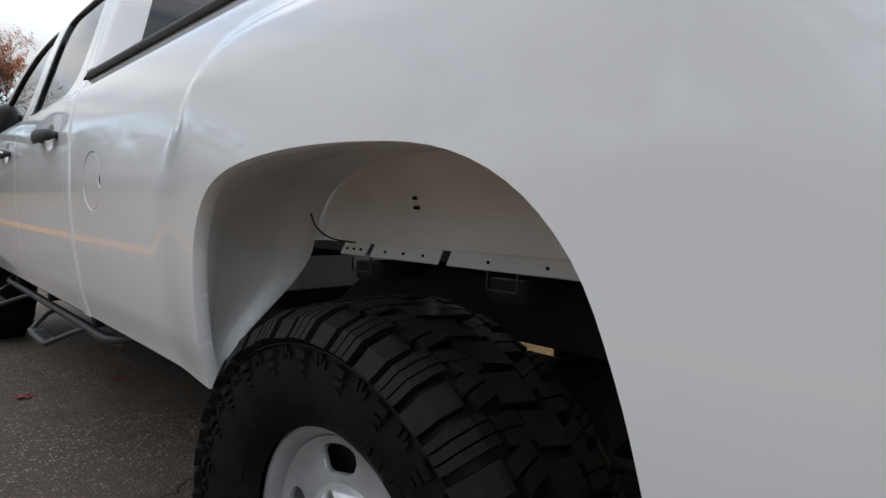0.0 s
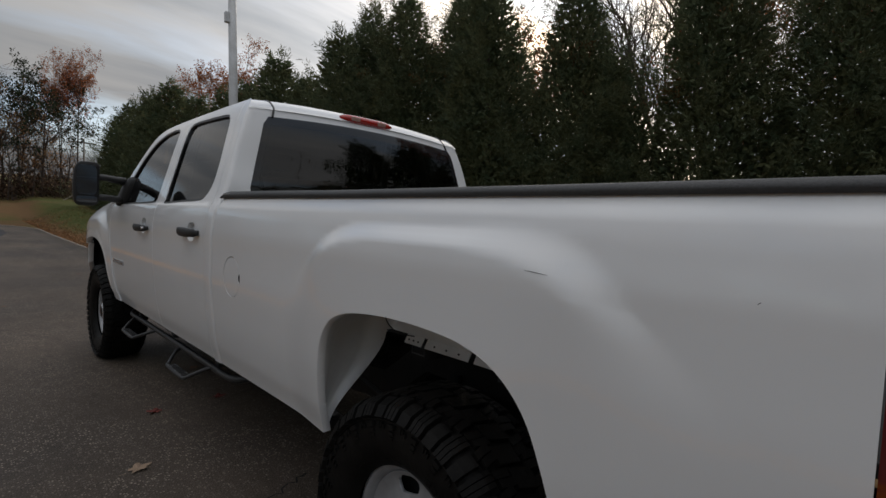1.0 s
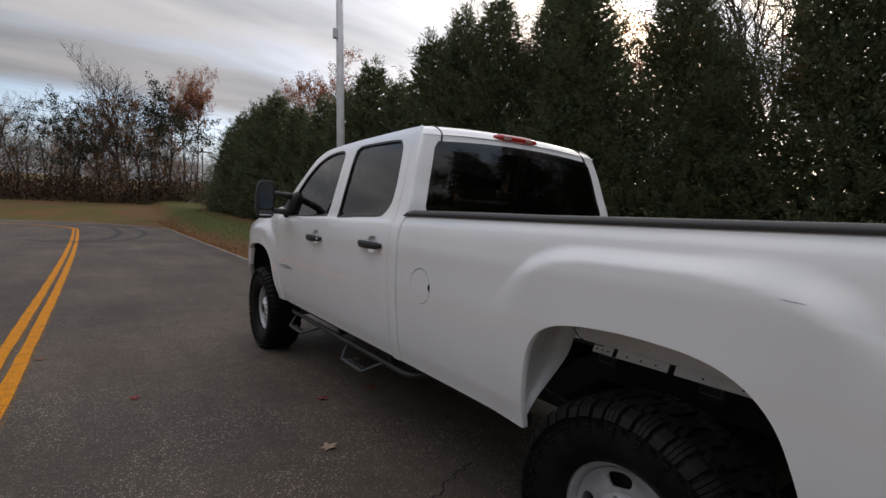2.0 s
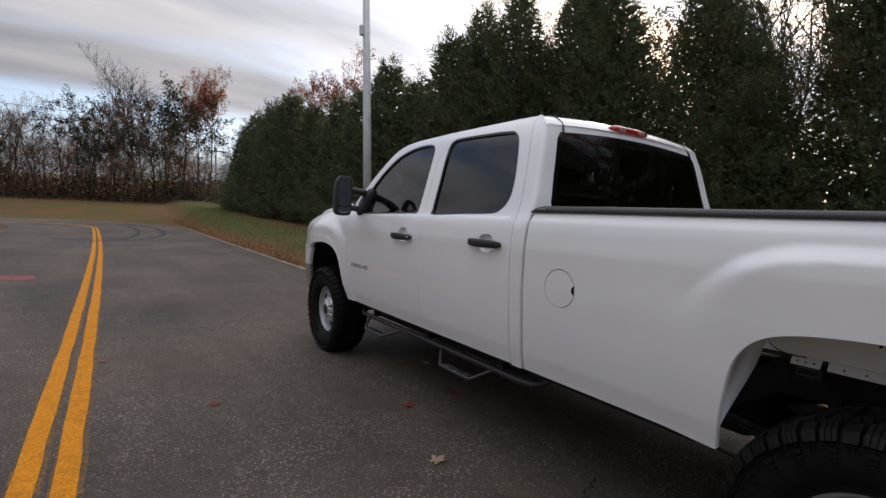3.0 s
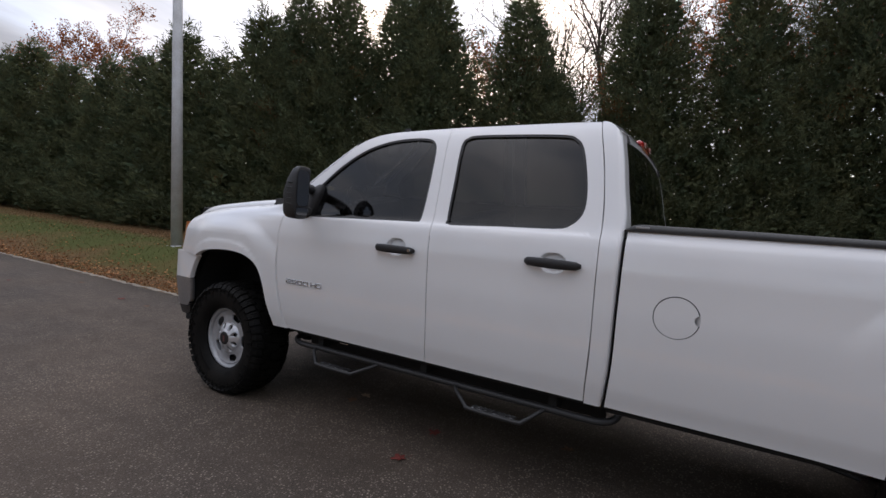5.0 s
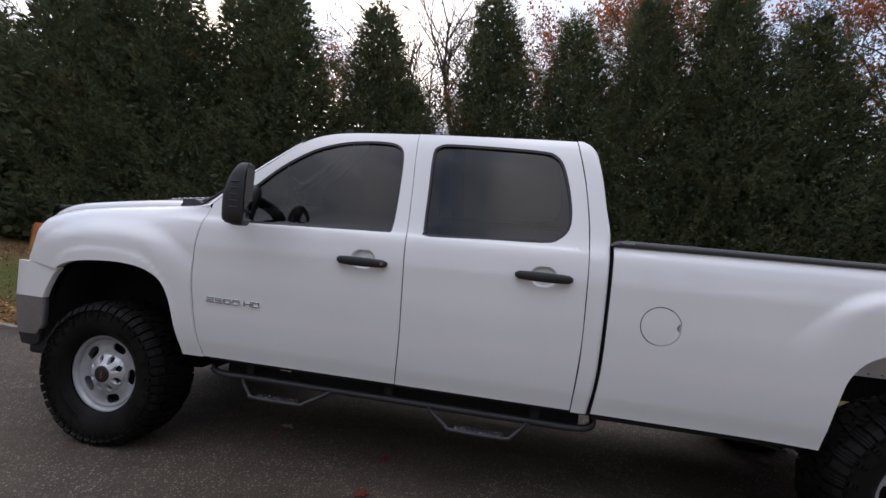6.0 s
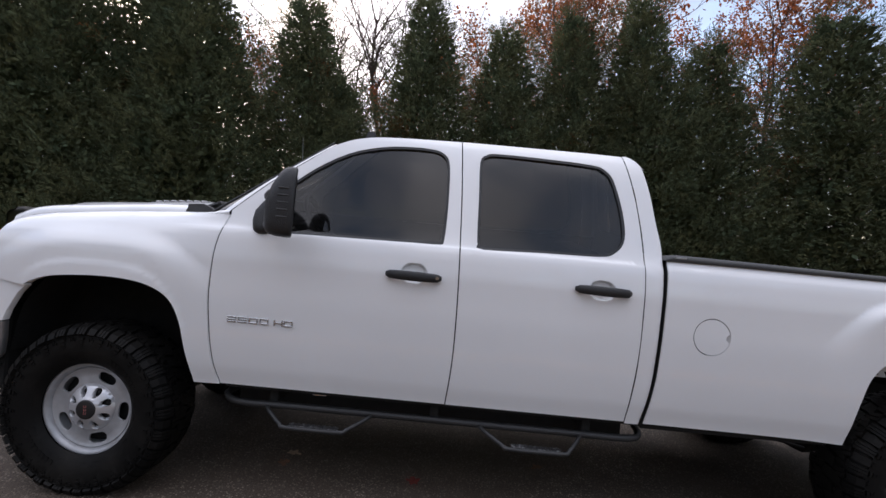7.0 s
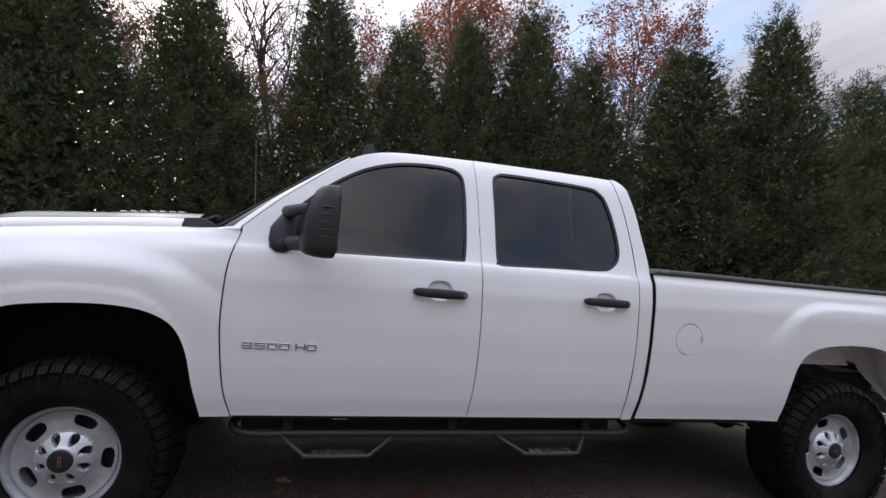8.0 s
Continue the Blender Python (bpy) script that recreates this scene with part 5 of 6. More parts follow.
    # worn bars of lettering on the sidewall
    for i in range(9):
        for a in (-1.15 + 0.085 * i, -1.15 + 0.085 * i + math.pi):
            lug(bm, rings, a, a + 0.055, [(-0.1495, 0.282), (-0.1535, 0.302)], 0.0022, 0.9)
    for v in bm.verts:
        if v.co.z < -0.4215:
            v.co.z = -0.4215 + 0.02 * (v.co.z + 0.4215)
    me = bpy.data.meshes.new("tyre")
    bm.to_mesh(me)
    bm.free()
    me.materials.append(M_TYRE)
    out["tyre"] = me
    bm = bmesh.new()
    lathe(bm, [(0.10, 0.20), (-0.02, 0.196), (-0.055, 0.198), (-0.085, 0.203), (-0.108, 0.213), (-0.118, 0.220), (-0.123, 0.229), (-0.122, 0.236), (-0.113, 0.242), (-0.102, 0.240)], 72)
    me = bpy.data.meshes.new("rim")
    bm.to_mesh(me)
    bm.free()
    me.materials.append(M_RIM)
    me.shade_smooth()
    out["rim"] = me
    return out


def build_wheel(name, meshes, m, spin):
    root = empty(name)
    root.parent = truck
    root.matrix_basis = m
    inset = 0.022
    for k, lab in (("tyre", "chunky black mud terrain tyre"), ("rim", "silver painted steel rim")):
        ob = new(k, meshes[k])
        ob.parent = root
        ob.location.x = inset if k == "rim" else 0.0
        tagged(ob, lab)
    # dished wheel centre with five slots
    disc_d = curve_of([(0.0, 0.088), (0.09, 0.088), (0.112, 0.093), (0.135, 0.092), (0.165, 0.088), (0.190, 0.092), (0.205, 0.100)])
    circle = lambda r, n: [(r * math.cos(a), r * math.sin(a)) for a in np.linspace(0, 2 * math.pi, n + 1)[:-1]]
    holes = []
    for i in range(5):
        a0 = 2 * math.pi * i / 5 + spin
        hole = []
        for t in np.linspace(0, 2 * math.pi, 19)[:-1]:
            c, s = math.cos(t), math.sin(t)
            rr = 0.163 + 0.0275 * math.copysign(abs(s) ** 0.7, s)
            aa = a0 + 0.295 * math.copysign(abs(c) ** 0.7, c)
            hole.append((rr * math.cos(aa), rr * math.sin(aa)))
        holes.append(hole)
    disc = panel("wheel_centre", circle(0.2045, 60), holes, lambda y, z: disc_d(math.hypot(y, z)) - inset, -1, M_RIM, root, step=0.022, depth=0.012, label="silver steel wheel centre with five slots")
    bm = bmesh.new()
    lathe(bm, [(-0.010, 0.005), (-0.010, 0.192), (0.07, 0.1935)], 40)
    part("brake_disc", bm, M_UNDER, root, "dark brake parts behind the slots")
    # hub cap with eight pockets and a dark badge
    cap_d = curve_of([(0.0, 0.142), (0.052, 0.140), (0.060, 0.135), (0.100, 0.116), (0.114, 0.107), (0.1225, 0.090)])
    pockets = []
    for i in range(8):
        a0 = 2 * math.pi * (i + 0.5) / 8
        ca, sa = math.cos(a0), math.sin(a0)
        ring = []
        for t in np.linspace(0, 2 * math.pi, 15)[:-1]:
            u, v = 0.0885 + 0.0270 * math.cos(t), (0.0195 + 0.0055 * math.cos(t)) * math.sin(t)
            ring.append((u * ca - v * sa, u * sa + v * ca))
        pockets.append(ring)
    panel("hub_cap", circle(0.122, 48), pockets, lambda y, z: cap_d(math.hypot(y, z)) - inset, -1, M_CAP, root, step=0.016, depth=0.03, label="bright hub cap with eight lug pockets")
    bm = bmesh.new()
    lathe(bm, [(inset - 0.089, 0.006), (inset - 0.089, 0.119)], 32)
    for i in range(8):
        a0 = 2 * math.pi * (i + 0.5) / 8
        y, z = 0.090 * math.cos(a0), 0.090 * math.sin(a0)
        tube(bm, [(inset - 0.086, y, z), (inset - 0.100, y, z), (inset - 0.105, y, z)], [0.0115, 0.0115, 0.007], 6)
    part("lug_nuts", bm, M_UNDER, root, "dark lug nuts in the pockets")
    bm = bmesh.new()
    lathe(bm, [(inset - 0.136, 0.051), (inset - 0.143, 0.049), (inset - 0.145, 0.042), (inset - 0.146, 0.001)], 36)
    part("cap_badge", bm, M_TRIM, root, "glossy black round badge", smooth=True)
    bm = bmesh.new()
    for q in (-0.017, 0.0, 0.017):
        box(bm, (inset - 0.1475, q - 0.0060, -0.0065), (inset - 0.1455, q + 0.0060, -0.0035), 0.0006)
        box(bm, (inset - 0.1475, q - 0.0060, 0.0035), (inset - 0.1455, q + 0.0060, 0.0065), 0.0006)
        box(bm, (inset - 0.1475, q - 0.0060, -0.0038), (inset - 0.1455, q - 0.0032, 0.0038), 0.0006)
    bmesh.ops.rotate(bm, cent=(0, 0, 0), matrix=Matrix.Rotation(spin * 2.2, 3, "X"), verts=bm.verts)
    part("logo", bm, M_LOGO, root, "small red logo shape")
    return root


WM = wheel_meshes()
w1 = build_wheel("wheel", WM, pose(-0.842, FRONT_AXLE, HUB_Z), 0.69)
w2 = build_wheel("wheel", WM, pose(-0.842, REAR_AXLE, HUB_Z), 0.05)
copy_thing(w1, pose(0.842, FRONT_AXLE, HUB_Z, 0, 0, 180))
copy_thing(w2, pose(0.842, REAR_AXLE, HUB_Z, 0, 0, 180))


# ---- under the body ----
def build_under():
    for s in (-1, 1):
        bm = bmesh.new()
        low = [(3.4, 0.56), (2.5, 0.50), (0.0, 0.48), (-0.70, 0.52), (-0.98, 0.735), (-1.85, 0.735), (-2.1, 0.66), (-2.5, 0.66)]
        rows = [[bm.verts.new((s * 0.42 + dx, y, z + dz)) for dx, dz in ((-0.04, 0), (0.04, 0), (0.04, 0.15), (-0.04, 0.15))] for y, z in low]
        for a, b in zip(rows, rows[1:]):
            for q in range(4):
                bm.faces.new((a[q], a[(q + 1) % 4], b[(q + 1) % 4], b[q]))
        bm.faces.new(rows[0]); bm.faces.new(rows[-1][::-1])
        bmesh.ops.recalc_face_normals(bm, faces=bm.faces)
        part("frame_rail", bm, M_UNDER, truck, "black chassis rail")
        bm = bmesh.new()
        pts = [(s * 0.56, y, 0.64 - 0.085 * (1 - ((y + 1.40) / 0.75) ** 2)) for y in np.linspace(-2.15, -0.65, 11)]
        for k in range(3):
            tube(bm, [(x, y, z - 0.02 * k) for x, y, z in pts[k:len(pts) - k]], 0.016, 6)
        part("leaf_spring", bm, M_UNDER, truck, "black leaf spring pack")
        bm = bmesh.new()
        tube(bm, [(s * 0.60, -1.30, 0.42), (s * 0.50, -1.18, 0.78)], [0.035, 0.028], 10)
        part("shock_absorber", bm, M_UNDER, truck, "dark shock absorber")
    for y in (REAR_AXLE, FRONT_AXLE):
        bm = bmesh.new()
        tube(bm, [(-0.74, y, HUB_Z), (0.74, y, HUB_Z)], 0.055, 12)
        tube(bm, [(-0.20, y, HUB_Z), (-0.12, y, HUB_Z), (0.12, y, HUB_Z), (0.20, y, HUB_Z)], [0.06, 0.16, 0.16, 0.06], 14)
        part("axle", bm, M_UNDER, truck, "dark axle with its differential")
    bm = bmesh.new()
    box(bm, (-0.36, 2.25, 0.62), (0.36, 3.35, 1.36), 0.05)
    part("engine_bay", bm, M_UNDER, truck)
    bm = bmesh.new()
    box(bm, (-0.80, 0.0, 0.60), (0.80, 2.3, 0.64))
    part("floor_pan", bm, M_UNDER, truck, "black underside of the cab")
    # unseen gearbox shape and cross member, added to block the lit ground beyond
    bm = bmesh.new()
    box(bm, (-0.24, 0.9, 0.36), (0.24, 2.3, 0.62), 0.06)
    box(bm, (-0.42, 0.98, 0.38), (0.42, 1.12, 0.46), 0.02)
    part("gearbox", bm, M_UNDER, truck, "dark shape added under the cab to block the bright ground")
    bm = bmesh.new()
    tube(bm, [(0.06, 1.0, 0.47), (0.02, -1.25, 0.44)], 0.05, 10)
    part("drive_shaft", bm, M_UNDER, truck, "dark drive shaft")
    bm = bmesh.new()
    tube(bm, [(0.30, 2.0, 0.45), (0.32, 0.2, 0.42), (0.34, -0.7, 0.48), (0.36, -1.2, 0.66)], 0.06, 10)
    part("exhaust_pipe", bm, M_UNDER, truck, "dark exhaust pipe")
    # unseen box in a muffler's place, added to block the bright verge beyond
    bm = bmesh.new()
    box(bm, (0.28, -1.22, 0.25), (0.64, -0.40, 0.41), 0.05)
    part("muffler", bm, M_UNDER, truck, "dark box added under the bed to block the bright verge")
    bm = bmesh.new()
    box(bm, (-0.36, -0.85, 0.44), (0.10, 0.75, 0.62), 0.04)
    part("fuel_tank", bm, M_UNDER, truck, "dark tank under the floor")
    for y in (-0.4, -1.13, -1.545, -2.2):
        bm = bmesh.new()
        box(bm, (-0.64, y - 0.034, 0.855), (0.64, y + 0.034, 0.90))
        part("cross_sill", bm, M_UNDER, truck, "dark cross sill under the bed")
    bm = bmesh.new()
    tube(bm, [(-0.72, -0.30, 0.60), (-0.74, -0.55, 0.575), (-0.72, -0.95, 0.50)], 0.008, 6)
    part("brake_line", bm, M_UNDER, truck, "thin dark line under the bed")


build_under()


def side_step():
    bm = bmesh.new()
    pts = [(-0.70, 2.19, 0.545), (-0.815, 2.215, 0.530)] + [(-0.868, y, 0.508) for y in np.linspace(2.13, 0.09, 9)] + [(-0.815, 0.005, 0.515), (-0.70, -0.01, 0.535)]
    tube(bm, smooth_line(pts, 3), 0.0185, 14)
    root = part("side_step", bm, M_TUBE, truck, "black tubular side step bar", smooth=True)
    for y0, y1, y2, y3 in ((1.975, 1.855, 1.545, 1.425), (0.860, 0.730, 0.420, 0.330)):
        bm = bmesh.new()
        pts = [(-0.868, y0, 0.505), (-0.910, y0 - 0.02, 0.494), (-0.978, y1 + 0.015, 0.452), (-0.992, y1 - 0.02, 0.443), (-0.994, y2 + 0.03, 0.443), (-0.978, y2 - 0.01, 0.452), (-0.910, y3 + 0.02, 0.494), (-0.868, y3, 0.505)]
        tube(bm, smooth_line(pts, 3), 0.0110, 10)
        part("step_hoop", bm, M_TUBE, root, "black drop step hoop", smooth=True)
        bm = bmesh.new()
        box(bm, (-0.998, y2 + 0.03, 0.452), (-0.955, y1 - 0.03, 0.4565), 0.0015)
        for k in range(9):
            y = y2 + 0.05 + (y1 - y2 - 0.10) * k / 8
            box(bm, (-0.994, y - 0.005, 0.4565), (-0.960, y + 0.005, 0.4605))
        part("tread_plate", bm, M_WORNTREAD, root, "worn tread plate with bright bare edges")
    for y in (1.95, 1.1, 0.3):
        bm = bmesh.new()
        box(bm, (-0.86, y - 0.025, 0.515), (-0.60, y + 0.025, 0.585), 0.008)
        part("step_bracket", bm, M_UNDER, root)
    bm = bmesh.new()
    box(bm, (-0.905, 1.665, 0.588), (-0.895, 1.735, 0.604), 0.002)
    part("mount_clip", bm, M_CHROME, root, "small bare metal clip above the bar")


side_step()


# ---- trees ----
def at_ground(x, y, sink=0.08):
    return RAMP @ Vector((x, y, rise(x, y) - 0.035 - sink))


def quad_cloud(name, centres, dirs, lengths, widths, material, parent, rng_seed):
    """Many slim leaf blades: each a bent kite of two triangles."""
    r = np.random.RandomState(rng_seed)
    n = len(centres)
    c, d = np.asarray(centres), np.asarray(dirs)
    d = d / np.linalg.norm(d, axis=1)[:, None]
    ref = r.normal(size=(n, 3))
    side = np.cross(d, ref)
    side /= np.linalg.norm(side, axis=1)[:, None] + 1e-9
    L, W = np.asarray(lengths)[:, None], np.asarray(widths)[:, None]
    nrm = np.cross(d, side)
    v = np.empty((n, 4, 3))
    v[:, 0] = c
    v[:, 1] = c + d * L * 0.45 + side * W + nrm * L * 0.06
    v[:, 2] = c + d * L
    v[:, 3] = c + d * L * 0.45 - side * W + nrm * L * 0.06
    verts = v.reshape(-1, 3)
    me = bpy.data.meshes.new(name)
    me.vertices.add(4 * n)
    me.vertices.foreach_set("co", verts.ravel())
    me.loops.add(4 * n)
    me.loops.foreach_set("vertex_index", np.arange(4 * n, dtype=np.int32))
    me.polygons.add(n)
    me.polygons.foreach_set("loop_start", np.arange(0, 4 * n, 4, dtype=np.int32))
    me.update(calc_edges=True)
    me.materials.append(material)
    ob = new(name, me)
    if parent is not None:
        ob.parent = parent
    return ob


def conifer(seed, h, radius, label, branches=280, sprays=8, needles=20, inner=18000, fine=1.0):
    """A ragged cypress: rising boughs that end in soft plumes of fine sprigs, over a shaded core."""
    r = np.random.RandomState(seed)
    root = empty("conifer")
    bm = bmesh.new()
    tube(bm, [(0, 0, -0.1), (0.03, 0.02, h * 0.4), (0.0, 0.0, h * 0.93)], [0.17, 0.11, 0.02], 8)
    part("trunk", bm, M_BARK, root, smooth=True)
    lob = r.uniform(0, 6.28, 6)
    C, D, L, W = [], [], [], []
    gold = 2.39996
    for i in range(branches):
        t = 1 - (1 - (i + r.uniform()) / branches) ** 0.66
        a = gold * i + r.uniform(-0.5, 0.5)
        # a cone that tapers to a point and stops widening low down
        env = radius * (1 - t) ** 0.68 * (0.86 + 0.14 * min(1, t / 0.12))
        env *= 1 + 0.10 * math.sin(2 * a + lob[0] + 5 * t) + 0.55 * noise.noise((1.4 * math.cos(a), 1.4 * math.sin(a) + lob[1], 0.8 * h * t + 5 * lob[2]))
        env *= r.choice([0.72, 0.88, 1.0, 1.10, 1.22], p=[0.2, 0.25, 0.27, 0.18, 0.10])
        env = max(env, 0.10)
        up = 0.22 + 0.75 * t + r.uniform(-0.15, 0.30)
        out = np.array([math.cos(a), math.sin(a), 0.0])
        z0 = max(0.1, h * (0.02 + 0.975 * t) - env * up * 0.7)
        side = np.array([-out[1], out[0], 0.0])
        for j in range(sprays):
            f = 0.50 + 0.52 * ((j + r.uniform(0.2, 1)) / sprays) ** 0.75
            p = out * env * f + np.array([0, 0, z0 + env * (up * f - 0.18 * math.sin(math.pi * min(f, 1)))])
            s = r.uniform(-1, 1)
            p = p + side * s * (0.20 + 0.20 * env) * (1.15 - 0.65 * f) + np.array([0, 0, r.normal() * 0.12])
            d = out * (0.55 + 0.25 * f) * min(1.0, 0.35 + env) + side * s * 0.55 + np.array([0, 0, 0.45 + up * 0.6 + r.normal() * 0.25])
            d /= np.linalg.norm(d)
            # a plume: sprigs leave its axis to both sides and shorten towards the tip
            n = needles
            size = r.uniform(0.30, 0.55) * (0.75 + 0.10 * min(env, 2.5))
            g = np.linspace(-0.35, 1.0, n) + r.normal(size=n) * 0.05
            flat = np.cross(d, r.normal(size=3))
            flat /= np.linalg.norm(flat)
            other = np.cross(d, flat)
            ang = r.normal(size=n) * 0.55 + np.where(np.arange(n) % 2, 0.0, math.pi)
            lat = np.cos(ang)[:, None] * flat + np.sin(ang)[:, None] * other
            fat = size * 0.36 * (1.05 - 0.85 * np.clip(g, 0, 1)) * r.uniform(0.2, 1.0, n)
            C.append(p + d * (g * size)[:, None] + lat * fat[:, None])
            D.append(d * 0.85 + lat * 0.75 + r.normal(size=(n, 3)) * 0.22)
            L.append(r.uniform(0.085, 0.190, n) * fine)
            W.append(r.uniform(0.0095, 0.0175, n) * fine)
    outer = sum(len(k) for k in C)
    # inner, shaded twigs that close the crown
    n = inner
    t = 0.95 * (1 - r.uniform(0.0, 1.0, n) ** 0.62)
    a = r.uniform(0, 6.283, n)
    e = radius * (1 - t) ** 0.68 * r.uniform(0.0, 1.0, n) ** 0.7 * 0.74
    C.append(np.stack([e * np.cos(a), e * np.sin(a), h * t + 0.15], 1))
    D.append(np.stack([np.cos(a), np.sin(a), r.uniform(0.1, 1.0, n)], 1) + r.normal(size=(n, 3)) * 0.6)
    L.append(r.uniform(0.14, 0.28, n) * fine); W.append(r.uniform(0.046, 0.074, n) * fine)
    C, D, L, W = np.concatenate(C), np.concatenate(D), np.concatenate(L), np.concatenate(W)
    keep = C[:, 2] > 0.05
    # a few browned sprays
    spots = C[r.choice(outer, 3)]
    brown = (np.arange(len(C)) < outer) & (np.min(np.linalg.norm(C[:, None] - spots[None], axis=2), axis=1) < 0.55) & (r.uniform(size=len(C)) < 0.5)
    k = keep & ~brown
    quad_cloud("crown", C[k], D[k], L[k], W[k], M_CONIFER, root, seed)
    k = keep & brown
    if k.any():
        quad_cloud("browned_spray", C[k], D[k], L[k], W[k], M_BROWNSPRAY, root, seed + 5)["kind"] = "stuff"
    return tagged(root, label, "conifer", group="cypress row beside the road")


def limbs(r, h, lean, levels, first, spread, kids, droop=0.0):
    """Segments of a branching tree, as (points, radii, level), and its twig ends."""
    segs, tips = [], []

    def grow(p, d, length, rad, level):
        n = (6, 4, 3, 2)[level]
        pts, radii = [p], [rad]
        for i in range(n):
            d = d + r.normal(size=3) * (0.10 if level == 0 else 0.22)
            d[2] += 0.06 - droop * level * 0.05
            d = d / np.linalg.norm(d)
            p = p + d * length / n
            pts.append(p)
            radii.append(rad * (1 - 0.75 * (i + 1) / n) + 0.004)
        segs.append((pts, radii, level))
        if level >= levels:
            tips.extend(pts[1:])
            return
        for j in range(kids[level]):
            f = first[level] + (1 - first[level]) * (j + r.uniform(0.2, 1)) / kids[level]
            q = min(int(f * n), n - 1)
            base = pts[q] + (pts[q + 1] - pts[q]) * (f * n - q)
            side = r.normal(size=3)
            side -= d * side.dot(d)
            side /= np.linalg.norm(side)
            nd = d * (1 - spread[level]) + side * spread[level] + np.array([0, 0, 0.18])
            nd /= np.linalg.norm(nd)
            grow(base, nd, length * r.uniform(0.38, 0.6) * (1.15 - 0.45 * f), max(0.012, radii[q] * 0.58), level + 1)
        tips.append(pts[-1])

    grow(np.array([0, 0, -0.1]), np.array([lean, 0.3 * lean, 1.0]), h, 0.011 * h + 0.03, 0)
    return segs, np.array(tips)


def leafy_tree(kind, seed, h, lean, first, spread, kids, leaf, per_tip, size, scatter, bark, label, droop=0.0, low=0.0):
    r = np.random.RandomState(seed)
    root = empty(kind)
    segs, tips = limbs(r, h, lean, 3, first, spread, kids, droop)
    bm = bmesh.new()
    for pts, radii, level in segs:
        tube(bm, pts, radii, (7, 5, 4, 3)[level], caps=False)
    part("trunk", bm, bark, root)
    if leaf is not None and per_tip:
        k = tips[tips[:, 2] > low * h]
        k = np.repeat(k, per_tip, 0)
        k = k[r.uniform(size=len(k)) < 0.85]
        c = k + r.normal(size=k.shape) * scatter
        d = r.normal(size=k.shape) + np.array([0, 0, -0.3])
        quad_cloud("crown", c, d, r.uniform(0.7, 1.3, len(k)) * size, r.uniform(0.3, 0.5, len(k)) * size, leaf, root, seed)
    return tagged(root, label, "tree")


def plant(src, x, y, scale=1.0, turn=0.0, tall=1.0, h=12.0):
    # the given place is that of the top, which the slope carries forwards
    y -= 0.080 * h * scale
    p = at_ground(x, y)
    ob = copy_thing(src, Matrix.Translation(p) @ Matrix.Rotation(radians(turn), 4, "Z"))
    ob.scale = (scale, scale, scale * tall)
    return ob


# x, y and height of each cypress
CYPRESS = [(7.6, 46.5, 8.2), (7.9, 43.6, 9.2), (8.5, 40.6, 10.0), (9.0, 37.2, 10.4), (9.7, 33.8, 9.2), (10.4, 30.6, 9.4), (10.9, 27.8, 9.6), (11.4, 25.2, 10.9), (11.9, 22.6, 9.4),
           (12.5, 20.0, 11.4), (13.0, 18.0, 12.4), (13.4, 15.8, 12.5), (15.8, 14.1, 13.2), (14.3, 11.5, 12.4), (14.9, 7.4, 11.2), (14.4, 5.6, 7.6), (15.5, 2.8, 12.0), (16.2, -0.5, 11.2), (16.4, -3.3, 12.2), (16.0, -5.9, 13.0),
           (15.8, -8.7, 11.2), (14.6, -12.9, 12.0), (12.4, -15.4, 13.0), (12.6, -20.5, 11.2)]
NEAR = [conifer(11, 12.0, 3.6, "tall dark green cypress with dense feathery foliage"), conifer(12, 12.0, 3.45, "dark green cypress with a pointed ragged top"),
        conifer(13, 12.0, 3.75, "broad dark green cypress with some browned sprays")]
FAR = [conifer(14, 12.0, 3.6, "dark green cypress further along the row", 220, 6, 10, 7500, 1.7), conifer(15, 12.0, 3.8, "full dark green cypress further along the row", 220, 6, 10, 7500, 1.7)]
KINDS = NEAR + FAR
rng = random.Random(21)
for i, (x, y, h) in enumerate(CYPRESS):
    wide = (1.13 if 11 < y < 16.5 else 1.28 if -13 < y < -12 else 1.0) * rng.uniform(1.0, 1.16) * min(1.0, 0.35 + h / 17)
    ob = plant(NEAR[i % 3] if -22 < y < 19 else FAR[i % 2], x, y, 1.0, rng.uniform(0, 360), h=h)
    ob.scale = (wide, wide, h / 12.0)
for k in KINDS:
    for o in (*k.children_recursive, k):
        bpy.data.objects.remove(o)

BARE = leafy_tree("bare_tree", 31, 13.0, 0.04, (0.30, 0.2, 0.2), (0.42, 0.50, 0.55), (15, 8, 5), None, 0, 0, 0, M_DARKBARK, "tall leafless tree with fine grey twigs")
BARE_B = leafy_tree("bare_tree", 36, 11.0, 0.1, (0.25, 0.2, 0.2), (0.62, 0.6, 0.6), (13, 8, 5), M_TAN, 1, 0.11, 0.15, M_DARKBARK, "nearly leafless tree with a few tan leaves")
RUSSET = leafy_tree("russet_tree", 32, 12.0, 0.06, (0.30, 0.25, 0.2), (0.55, 0.6, 0.6), (13, 8, 4), M_RUSSET, 5, 0.16, 0.17, M_PALEBARK, "autumn tree with russet brown leaves")
TAN = leafy_tree("tan_tree", 33, 11.0, -0.05, (0.12, 0.2, 0.2), (0.66, 0.6, 0.6), (14, 7, 4), M_TAN, 4, 0.18, 0.18, M_DARKBARK, "autumn oak with dry tan leaves")
